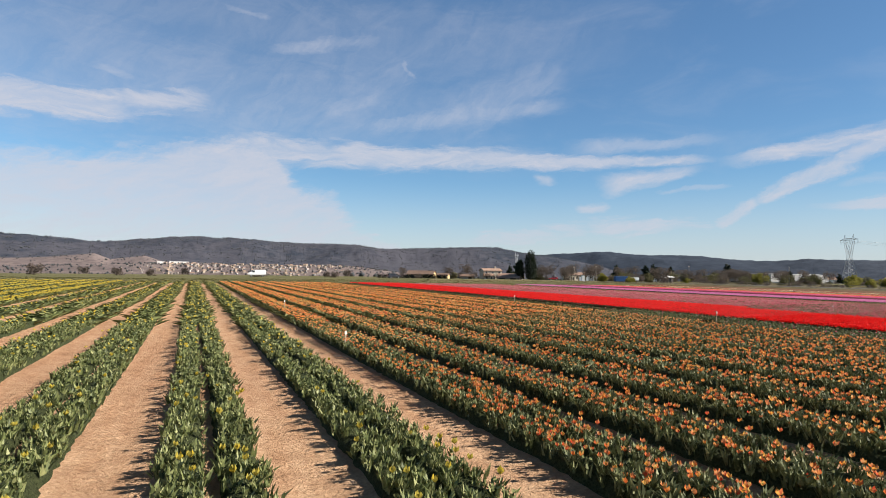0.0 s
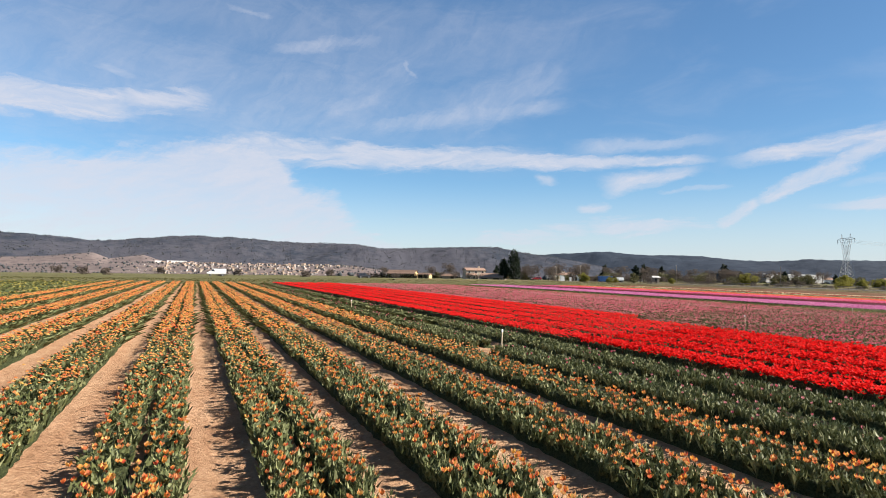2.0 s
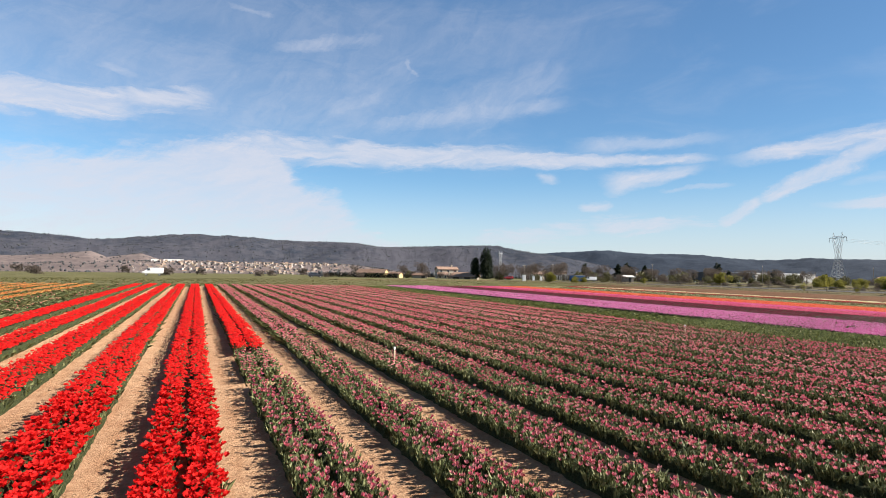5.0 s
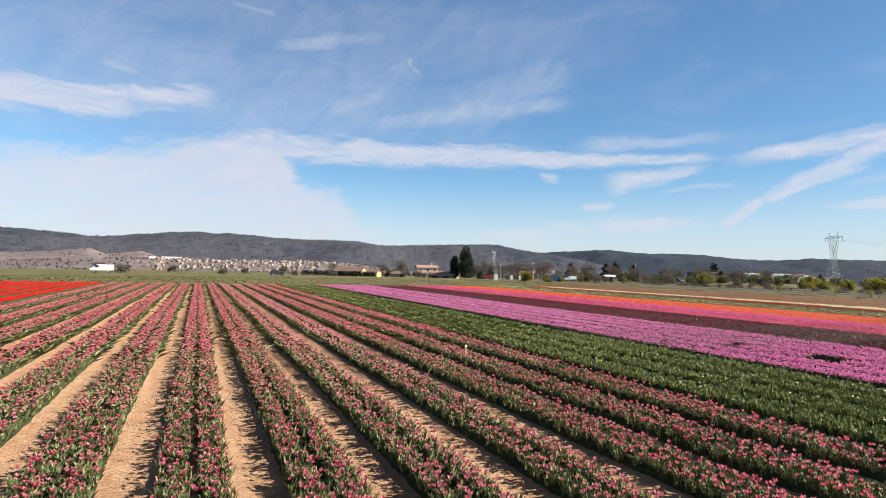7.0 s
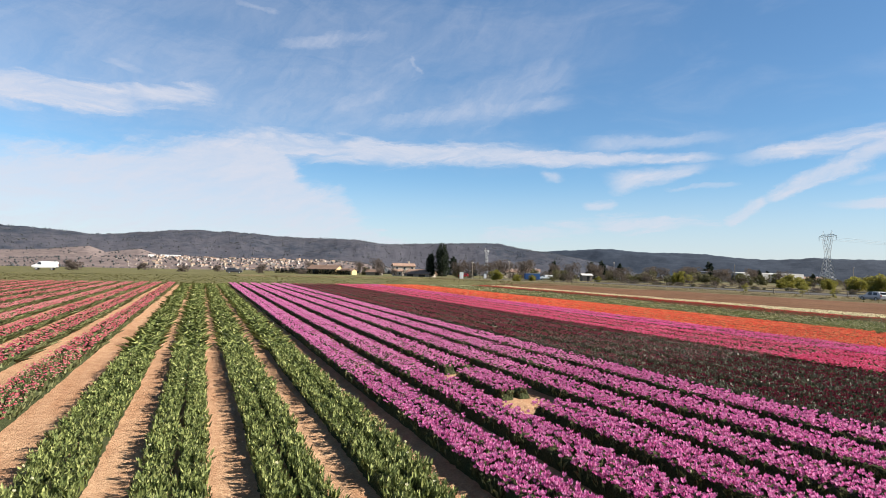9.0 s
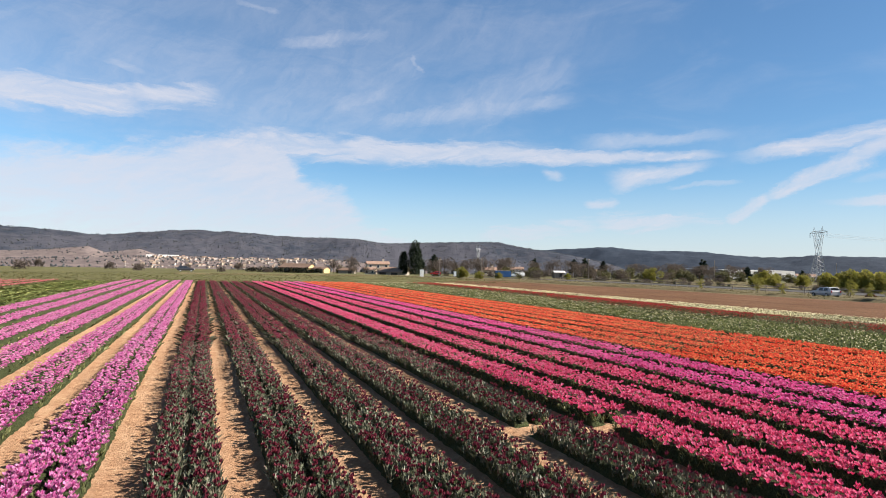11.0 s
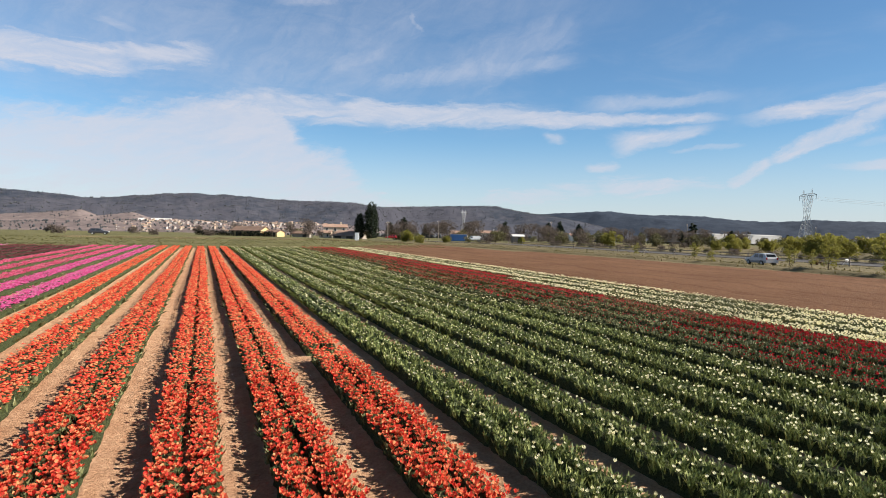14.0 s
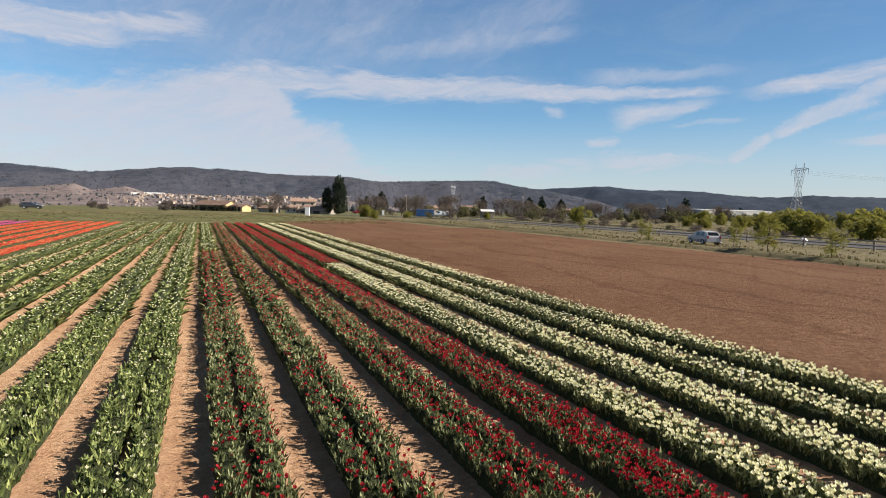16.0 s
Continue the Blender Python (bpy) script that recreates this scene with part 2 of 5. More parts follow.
def ploughed_material():
    """Harrowed red-brown earth: clods, faint harrow lines along the rows, paler dry patches."""
    mat, nt, bsdf = material("ploughed_soil", 0.95)
    bsdf.inputs["Specular IOR Level"].default_value = 0.05
    co = nt.nodes.new("ShaderNodeTexCoord").outputs["Object"]
    fine, big = noise_tex(nt, 5.0, 9, 0.72, co), noise_tex(nt, 0.11, 5, 0.6, co)
    a = ramp(nt, fine, ((0.30, (0.070, 0.037, 0.020)), (0.70, (0.168, 0.090, 0.052))))
    b = ramp(nt, big, ((0.35, (0.86, 0.84, 0.82)), (0.66, (1.14, 1.16, 1.16))))
    wave = nt.nodes.new("ShaderNodeTexWave")
    wave.bands_direction = "X"
    wave.inputs["Scale"].default_value, wave.inputs["Distortion"].default_value = 0.07, 7.0
    wave.inputs["Detail"].default_value, wave.inputs["Detail Scale"].default_value, wave.inputs["Detail Roughness"].default_value = 4, 1.2, 0.65
    nt.links.new(co, wave.inputs["Vector"])
    c = ramp(nt, wave.outputs["Fac"], ((0.0, (0.80, 0.78, 0.76)), (0.12, (1, 1, 1))))
    nt.links.new(blend(nt, blend(nt, a, b, 1.0, "MULTIPLY"), c, 1.0, "MULTIPLY"), bsdf.inputs["Base Color"])
    bump(nt, bsdf, noise_tex(nt, 3.2, 9, 0.72, co), 1.0, 0.14)
    return mat


SOIL = soil_material()
PLOUGHED = ploughed_material()
GRASS = surface("rough_grass", (0.058, 0.058, 0.022), (0.128, 0.116, 0.052), 1.6, 0.7, 0.9, 0.10, 4.0)
DRY_GRASS = surface("dry_grass", (0.068, 0.058, 0.029), (0.152, 0.124, 0.068), 2.2, 0.6, 0.9, 0.10, 4.0)
ASPHALT = surface("asphalt", (0.048, 0.046, 0.046), (0.080, 0.076, 0.073), 6.0, 0.4, 0.98, 0.02)
LEAF = per_island("tulip_leaf", ((0.048, 0.056, 0.020), (0.092, 0.105, 0.038), (0.152, 0.166, 0.068), (0.255, 0.262, 0.126)), 0.58, 0.13)
LEAF_DULL = per_island("tulip_leaf_dull", ((0.060, 0.072, 0.044), (0.096, 0.106, 0.066), (0.140, 0.146, 0.098), (0.118, 0.080, 0.064)), 0.45, 0.14)
LEAF_BRIGHT = per_island("tulip_leaf_bright", ((0.052, 0.068, 0.020), (0.104, 0.132, 0.038), (0.184, 0.216, 0.066), (0.310, 0.328, 0.116)), 0.6, 0.16)
LEAF_PALE = per_island("tulip_leaf_pale", ((0.064, 0.080, 0.028), (0.112, 0.132, 0.046), (0.172, 0.190, 0.070), (0.270, 0.276, 0.118)), 0.48, 0.14)
# for the beds' inner core: shade between the leaves put into a dark green
SHADED_CORE = surface("shaded_bed_core", (0.018, 0.024, 0.010), (0.098, 0.114, 0.048), 42, 0.15, 0.85, 0.12, 40)
FLOWER = {
    "yellow": per_island("yellow_petal", ((0.496, 0.360, 0.032), (0.416, 0.352, 0.072)), 0.7, 0.45),
    "orange_mixed": per_island("orange_yellow_petal", ((0.480, 0.040, 0.026), (0.640, 0.200, 0.040), (0.690, 0.340, 0.064), (0.700, 0.460, 0.130), (0.540, 0.060, 0.034), (0.680, 0.400, 0.160), (0.600, 0.130, 0.060)), 0.7, 0.45, (0.66, 0.24, 0.07)),
    "red": per_island("red_petal", ((0.580, 0.0040, 0.0056), (0.700, 0.0110, 0.0090), (0.760, 0.024, 0.018)), 0.7, 0.45, (0.72, 0.035, 0.03)),
    "pink": per_island("salmon_pink_petal", ((0.330, 0.030, 0.060), (0.460, 0.066, 0.100), (0.540, 0.145, 0.165), (0.400, 0.040, 0.110), (0.590, 0.290, 0.270), (0.480, 0.090, 0.120)), 0.7, 0.45, (0.58, 0.24, 0.24)),
    "hot_pink": per_island("hot_pink_petal", ((0.46, 0.05, 0.09), (0.55, 0.12, 0.17), (0.54, 0.22, 0.22), (0.58, 0.30, 0.28)), 0.7, 0.45, (0.60, 0.26, 0.27)),
    "purple": per_island("lilac_purple_petal", ((0.36, 0.038, 0.185), (0.50, 0.078, 0.280), (0.60, 0.160, 0.385), (0.68, 0.310, 0.490)), 0.7, 0.45, (0.70, 0.42, 0.55)),
    "maroon": per_island("maroon_petal", ((0.060, 0.010, 0.016), (0.105, 0.015, 0.026), (0.165, 0.028, 0.046)), 0.5, 0.3, (0.22, 0.03, 0.06)),
    "cherry": per_island("cherry_pink_petal", ((0.450, 0.016, 0.072), (0.580, 0.044, 0.138), (0.640, 0.104, 0.210), (0.660, 0.210, 0.310)), 0.7, 0.45, (0.66, 0.19, 0.30)),
    "magenta": per_island("magenta_pink_petal", ((0.496, 0.016, 0.136), (0.608, 0.040, 0.224), (0.640, 0.104, 0.304), (0.656, 0.208, 0.384)), 0.7, 0.45, (0.70, 0.26, 0.44)),
    "flame": per_island("flame_orange_petal", ((0.530, 0.016, 0.015), (0.650, 0.032, 0.023), (0.705, 0.066, 0.042), (0.725, 0.124, 0.062), (0.735, 0.230, 0.098), (0.745, 0.360, 0.155)), 0.7, 0.45, (0.70, 0.20, 0.09)),
    "cream": per_island("cream_white_petal", ((0.68, 0.64, 0.34), (0.78, 0.74, 0.47), (0.83, 0.80, 0.60)), 0.7, 0.5, (0.74, 0.71, 0.42)),
    "dark_red": per_island("dark_red_petal", ((0.17, 0.008, 0.013), (0.31, 0.011, 0.018), (0.46, 0.024, 0.032)), 0.7, 0.42, (0.46, 0.03, 0.045)),
}

# ---- geometry helpers ----


def part(name, bm, mat, parent, label=""):
    """Links a bmesh as one mesh object under a thing or a part."""
    me = bpy.data.meshes.new(name)
    bm.to_mesh(me)
    bm.free()
    return hold(name, me, mat, parent, label)


def hold(name, me, mat, parent=None, label=""):
    for one in mat if isinstance(mat, (list, tuple)) else (mat,):
        if one is not None:
            me.materials.append(one)
    ob = new(name, me)
    if parent is not None:
        ob.parent = parent
    if label:
        tagged(ob, label)
    return ob


def thing(name, label, category, at=(0, 0, 0), turn=0.0, group="", kind=""):
    ob = tagged(new(name), label, category, group, kind)
    ob.matrix_basis = pose(*at, 0, 0, turn)
    ob.empty_display_size = 0.3
    return ob


def tri_mesh(name, verts, tris, smooth=False):
    me = bpy.data.meshes.new(name)
    verts, tris = np.asarray(verts, np.float32), np.asarray(tris, np.int32)
    me.vertices.add(len(verts))
    me.vertices.foreach_set("co", verts.ravel())
    me.loops.add(tris.size)
    me.loops.foreach_set("vertex_index", tris.ravel())
    me.polygons.add(len(tris))
    me.polygons.foreach_set("loop_start", np.arange(0, tris.size, 3, dtype=np.int32))
    if smooth:
        me.polygons.foreach_set("use_smooth", np.ones(len(tris), bool))
    me.update(calc_edges=True)
    me.validate()
    return me


def strew(patterns, at, rng, scale=(0.85, 1.15), lean=0.12):
    """Copies of small patterns (verts, tris) at the given places, each turned, leaned and scaled by chance."""
    at = np.asarray(at, float).reshape(-1, 3)
    pick = rng.integers(0, len(patterns), len(at))
    allv, allt, base = [], [], 0
    for i, (v, t) in enumerate(patterns):
        p = at[pick == i]
        k = len(p)
        if not k:
            continue
        a, s = rng.uniform(0, 2 * np.pi, k), rng.uniform(*scale, k)
        c, n = np.cos(a)[:, None], np.sin(a)[:, None]
        x, y, z = v[:, 0][None], v[:, 1][None], v[:, 2][None]
        X, Y, Z = (x * c - y * n) * s[:, None], (x * n + y * c) * s[:, None], z * s[:, None]
        la, lb = rng.normal(0, lean, (2, k, 1))
        out = np.stack([X + Z * la + p[:, :1], Y + Z * lb + p[:, 1:2], Z + p[:, 2:]], -1)
        allv.append(out.reshape(-1, 3))
        allt.append((t[None] + (np.arange(k) * len(v))[:, None, None]).reshape(-1, 3) + base)
        base += k * len(v)
    if not allv:
        return np.zeros((0, 3)), np.zeros((0, 3), int)
    return np.concatenate(allv), np.concatenate(allt)


def joined(bits):
    verts, tris, base = [], [], 0
    for v, t in bits:
        verts.append(v)
        tris.append(np.asarray(t) + base)
        base += len(v)
    return np.concatenate(verts), np.concatenate(tris)


def box(bm, x0, x1, y0, y1, z0, z1, bevel=0.0):
    vs = [bm.verts.new(c) for c in ((x0, y0, z0), (x1, y0, z0), (x1, y1, z0), (x0, y1, z0), (x0, y0, z1), (x1, y0, z1), (x1, y1, z1), (x0, y1, z1))]
    fs = [bm.faces.new([vs[i] for i in f]) for f in ((3, 2, 1, 0), (4, 5, 6, 7), (0, 1, 5, 4), (1, 2, 6, 5), (2, 3, 7, 6), (3, 0, 4, 7))]
    if bevel:
        bmesh.ops.bevel(bm, geom=list({e for f in fs for e in f.edges}), offset=bevel, segments=2, affect="EDGES")
    return bm


def rod(bm, a, b, r0, r1=None, sides=6):
    """A tapered rod from a to b."""
    a, b = Vector(a), Vector(b)
    q = (b - a).to_track_quat("Z", "Y")
    rings = []
    for p, r in ((a, r0), (b, r0 if r1 is None else r1)):
        rings.append([bm.verts.new(p + q @ Vector((r * math.cos(2 * math.pi * i / sides), r * math.sin(2 * math.pi * i / sides), 0))) for i in range(sides)])
    for i in range(sides):
        j = (i + 1) % sides
        bm.faces.new((rings[0][i], rings[0][j], rings[1][j], rings[1][i]))
    bm.faces.new(rings[1])
    bm.faces.new(rings[0][::-1])
    return bm

# ---- ground ----
FIRST, LAST = -16, 73                        # beds, counted from near the start
BED_AT = (-16.5, 0, 2, 3, 4, 7, 9, 10, 12, 13, 20, 22, 29, 31, 32, 33, 34, 41, 44, 46, 47, 48, 49, 53, 55, 57, 58, 61, 67, 68, 70, 75)        # the beds lie a little unevenly
BED_X = (-27.28, -1.49, 1.75, 3.45, 4.92, 9.74, 12.73, 14.14, 17.32, 18.77, 29.83, 33.10, 43.57, 46.81, 48.30, 49.90, 51.63, 61.63, 66.13, 69.05, 70.43, 72.01, 73.45, 79.69, 82.65, 85.74, 87.16, 91.73, 100.55, 102.14, 105.15, 113.80)


def bed_x(k):
    return float(np.interp(k, BED_AT, BED_X))


def bed_number_at(x):
    return float(np.interp(x, BED_X, BED_AT))


def field_end(x):
    return 65.0 + 0.23 * x


def near_line(x):
    """Where the part of the beds starts that is seen closest."""
    return float(np.interp(x, (-6, 3, 9, 15, 21, 27, 39, 51, 57, 75, 81, 87, 93, 105, 112), (-4.0, -5.3, -5.0, -3.8, -2.2, -1.2, 0.1, 2.3, 3.0, 2.7, 3.3, 4.6, 5.8, 7.4, 8.3)))


def ridge(x, y):
    """The beds stand a little proud of the trodden paths."""
    turn = 2 * math.pi * bed_number_at(x)
    w = math.cos(turn)
    wheel = 0.018 * math.cos(2 * turn)
    return 0.035 * w - wheel * 0.5 + 0.018 * noise.noise(Vector((x * 2.1, y * 1.3, 0))) + 0.012 * noise.noise(Vector((x * 6, y * 5, 3)))


def far_height(x, y):
    """Flat round the field, a little lower past the road, then gently down into the valley."""
    r = math.hypot(x - 60, y)
    return -0.9 * max(0.0, min(1.0, (y - 170) / 30)) -26.0 * max(0.0, min(1.0, (r - 300) / 1500)) ** 1.2


def make_ground():
    xs = [bed_x(i / 4) for i in range(4 * FIRST - 2, 4 * LAST + 3)]
    x_right = xs[-1]
    more = [115, 118, 123, 129, 135, 139, 142, 146, 150, 158, 170, 190, 220, 270, 340, 430, 600, 900, 1400, 2200, 3200, 4400]
    left = [-4400, -3200, -2200, -1400, -900, -600, -400, -260, -170, -110, -75, -50, -38, -30]
    xs = left + xs + more
    ys = [-4400, -3000, -2000, -1200, -700, -400, -220, -120, -70, -45, -30, -20] + list(np.arange(-12, 22, 0.6)) + list(np.arange(22, 45, 1.2)) + list(np.arange(46, 104, 3.0))
    ys += [106, 112, 118, 126, 136, 150, 170, 200, 240, 300, 380, 500, 700, 1000, 1500, 2200, 3200, 4400]
    verts, faces, mats = [], [], []
    x_left = xs[len(left)]
    for y in ys:
        for x in xs:
            inside = x_left <= x <= x_right and -30 <= y <= field_end(x)
            verts.append((x, y, ridge(x, y) if inside else far_height(x, y)))
    w = len(xs)
    for j in range(len(ys) - 1):
        for i in range(w - 1):
            faces.append((j * w + i, j * w + i + 1, (j + 1) * w + i + 1, (j + 1) * w + i))
            cx, cy = (xs[i] + xs[i + 1]) / 2, (ys[j] + ys[j + 1]) / 2
            if x_left <= cx <= x_right and -30 <= cy <= field_end(cx):
                mats.append(0)
            elif x_right < cx < min(139, 139 - (cy - 66) * 0.16) and -70 <= cy <= 100 + (cx - 111) * 0.5:
                mats.append(1)
            elif 135 < cx < 300 and -70 < cy < 150:
                mats.append(3)
            else:
                mats.append(2)
    me = bpy.data.meshes.new("ground")
    me.from_pydata(verts, [], faces)
    me.polygons.foreach_set("material_index", mats)
    me.polygons.foreach_set("use_smooth", [True] * len(faces))
    ob = hold("ground", me, [SOIL, PLOUGHED, GRASS, DRY_GRASS])
    tagged(ob, "pale sandy soil, ploughed brown earth and rough grass", "ground", kind="structure")


make_ground()

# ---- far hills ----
# aerial haze is put into both woodland colours: bluer than the trees themselves
HAZED_FOREST = surface("hazed_hill_woodland", (0.027, 0.034, 0.047), (0.058, 0.058, 0.070), 0.016, 0.9, 0.95, 6.0, 0.03)
HAZED_FAR_FOREST = surface("hazed_distant_woodland", (0.018, 0.026, 0.040), (0.035, 0.045, 0.062), 0.012, 0.5, 0.95, 6.0, 0.02)
BARE_HILL = surface("bare_hillside", (0.084, 0.067, 0.064), (0.178, 0.142, 0.132), 0.035, 0.6, 0.95, 3.0, 0.03)


def make_hill(name, label, mat, r0, r1, az, tops, rough, seed, steps=500, trees=0, tree_r=7.0, tree_mat=None, low=-28):
    """A range of hills: the height of its crest over the azimuth, by smooth steps, with wooded unevenness."""
    verts, faces, rows = [], [], 26
    pa, ph = zip(*tops)

    def spot(a, v):
        r = r0 + (r1 - r0) * v
        rise = math.sin(min(1.0, v / 0.8) * math.pi / 2) ** 1.25 if v < 0.8 else 1.0 - 1.2 * (v - 0.8)
        h = float(np.interp(a, pa, ph))
        x, y = 60 + r * math.sin(radians(a)), r * math.cos(radians(a))
        fold = 0.22 * abs(h) * noise.fractal(Vector((x * 0.0016 + seed, y * 0.0016, seed)), 1.0, 2.0, 4) * math.sin(v * math.pi)
        return x, y, low + (h - low) * rise + fold

    for j in range(rows):
        v = j / (rows - 1)
        for i in range(steps):
            x, y, z = spot(az[0] + (az[1] - az[0]) * i / (steps - 1), v)
            grain = rough * noise.noise(Vector((x * 0.016, y * 0.016, seed))) + 0.6 * rough * noise.noise(Vector((x * 0.045, y * 0.045, seed)))
            verts.append((x, y, z + grain * min(1.0, v * 6)))
    for j in range(rows - 1):
        for i in range(steps - 1):
            k = j * steps + i
            faces.append((k, k + 1, k + steps + 1, k + steps))
    me = bpy.data.meshes.new(name)
    me.from_pydata(verts, [], faces)
    me.polygons.foreach_set("use_smooth", [True] * len(faces))
    tagged(hold(name, me, mat), label, "hills", kind="structure")
    if trees:
        rng = np.random.default_rng(int(seed * 10))
        at = [spot(rng.uniform(max(az[0], -22), min(az[1], 70)), rng.uniform(0.05, 0.82) ** 0.8) for _ in range(trees)]
        v, t = strew([lump(rng, tree_r) for _ in range(5)], at, rng, (0.5, 1.5), 0.1)
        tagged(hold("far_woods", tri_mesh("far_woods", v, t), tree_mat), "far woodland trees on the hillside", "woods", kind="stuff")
    return spot


def lump(rng, r):
    """An uneven far tree crown."""
    v = [(0, 0, -0.3 * r)] + [(r * rng.uniform(0.6, 1.1) * math.cos(a), r * rng.uniform(0.6, 1.1) * math.sin(a), r * rng.uniform(0.3, 0.9)) for a in (0.2, 1.5, 2.7, 3.9, 5.2)] + [(r * rng.uniform(-0.3, 0.3), r * rng.uniform(-0.3, 0.3), r * rng.uniform(1.3, 2.0))]
    return np.array(v), np.array([t for i in range(5) for t in ((0, 1 + (i + 1) % 5, 1 + i), (1 + i, 1 + (i + 1) % 5, 6))])


# crowns carry the same blue-grey haze in their tones
HAZED_WOODS = per_island("hazed_tree_crowns", ((0.052, 0.058, 0.064), (0.062, 0.067, 0.070), (0.076, 0.076, 0.078), (0.058, 0.067, 0.066)), 0.9)
make_hill("backdrop_ridge", "long wooded ridge beyond the valley, coloured blue-grey for haze", HAZED_FOREST, 2900, 4500, (-75, 48),
          ((-75, 205), (-40, 195), (-15, 172), (-9.4, 170), (-5.5, 192), (-0.4, 220), (5, 226), (11, 220), (17, 194), (22, 200), (31, 202), (33, 184), (36, 160), (40, 100), (48, -30)), 7.0, 3.1, 500, 4200, 3.2, HAZED_WOODS)
make_hill("backdrop_far_ridge", "distant wooded ridge, lower and coloured bluer for haze", HAZED_FAR_FOREST, 3600, 4700, (25, 150),
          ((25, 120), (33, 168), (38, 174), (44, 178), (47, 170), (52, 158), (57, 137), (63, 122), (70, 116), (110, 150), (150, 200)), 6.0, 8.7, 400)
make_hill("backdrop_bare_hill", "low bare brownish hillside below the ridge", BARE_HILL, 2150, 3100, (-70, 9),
          ((-70, 50), (-30, 42), (-15, 38), (-12.5, 50), (-9.5, 68), (-8.2, 42), (-5.5, 66), (-4, 40), (-2, 34), (2, 30), (5, 10), (9, -30)), 2.0, 5.5, 300, 330, 3.0, HAZED_WOODS)

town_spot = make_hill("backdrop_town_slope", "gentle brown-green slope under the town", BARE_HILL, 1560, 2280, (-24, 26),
                      ((-24, -10), (-16, 2), (-9, 12), (-6, 19), (-2, 20), (3, 22), (9, 23), (15, 20), (19, 2), (26, -22)), 1.0, 6.6, 200, 900, 3.0, HAZED_WOODS, -24)


def plain_trees():
    """Hedgerow trees and copses far out on the plain."""
    rng = np.random.default_rng(61)
    at = []
    for _ in range(150):
        a = rng.uniform(-24, 70)
        r = (900 if a < 10 else 380) + 1100 * rng.random() ** 1.2
        for _ in range(rng.integers(2, 9)):
            aa, rr = a + rng.normal(0, 18 / r * 57), r + rng.normal(0, 9)
            x, y = 60 + rr * math.sin(radians(aa)), rr * math.cos(radians(aa))
            at.append((x, y, far_height(x, y)))
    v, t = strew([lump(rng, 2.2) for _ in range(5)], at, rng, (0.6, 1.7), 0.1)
    tagged(hold("plain_woods", tri_mesh("plain_woods", v, t), HAZED_WOODS), "far hedgerow trees on the plain", "woods", kind="stuff")


plain_trees()

# ---- tulips ----


def leaf(a, length, wide, out):
    """One tulip leaf, springing from the base at angle a and bending outwards."""
    c, s = math.cos(a), math.sin(a)
    at = lambda d, z, w: (d * c - w * s, d * s + w * c, z)
    v = [at(0.008, 0, 0), at(out * 0.32, length * 0.68, wide * 0.62), at(out, length * 0.92, 0), at(out * 0.42, length * 0.62, -wide * 0.62)]
    return np.array(v), np.array([(0, 1, 2), (0, 2, 3)])


def blades(rng, leaves, tall, wide, out, low):
    """A plant seen close: many narrow pointed leaves at all heights, fanning outwards."""
    a0, verts, tris = rng.uniform(0, 6.28), [], []
    for i in range(leaves):
        a = a0 + i * 2.4 + rng.uniform(-0.5, 0.5)
        c, n = math.cos(a), math.sin(a)
        up = rng.uniform(0, low) * tall
        rise, o, w = min(0.15, (tall - up) * rng.uniform(0.7, 1.15)), out * rng.uniform(0.3, 1.4), wide * rng.uniform(0.7, 1.3)
        for d, z, s in ((o * 0.25, up + rise * 0.30, w), (o * 0.42, up + rise * 0.22, -w), (o, up + rise * 0.95, w * rng.uniform(-0.5, 0.5))):
            verts.append((d * c - s * n, d * n + s * c, z))
        tris.append((3 * i, 3 * i + 1, 3 * i + 2))
    return np.array(verts), np.array(tris)


def rosette(rng, leaves, tall, wide, out, low=0.0):
    """Leaves of one plant; they spring from the stem at heights up to the share low of its height."""
    a0, bits = rng.uniform(0, 6.28), []
    for i in range(leaves):
        up = rng.uniform(0, low) * tall
        v, t = leaf(a0 + i * 6.283 / leaves + rng.uniform(-0.6, 0.6), (tall - up) * rng.uniform(0.55, 1.05), wide * rng.uniform(0.7, 1.3), out * rng.uniform(0.4, 1.4))
        v[:, 2] += up
        bits.append((v, t))
    return joined(bits)


def cup(rng, size, tall, opened, sides, stem, hollow=False):
    """A tulip head seen from further off: one closed shape with an uneven rim."""
    verts = [(0, 0, stem)]
    for i in range(sides):
        a = 6.283 * i / sides
        verts.append((size * math.cos(a) * rng.uniform(0.85, 1.15), size * math.sin(a) * rng.uniform(0.85, 1.15), stem + tall * (rng.uniform(0.5, 0.9) - 0.4 * hollow)))
    verts.append((0, 0, stem + tall * (0.75 if opened > 0 else 1.05)))
    tris = [t for i in range(sides) for t in ((0, 1 + (i + 1) % sides, 1 + i), (1 + i, 1 + (i + 1) % sides, sides + 1))]
    return np.array(verts), np.array(tris[1::2] if hollow else tris)


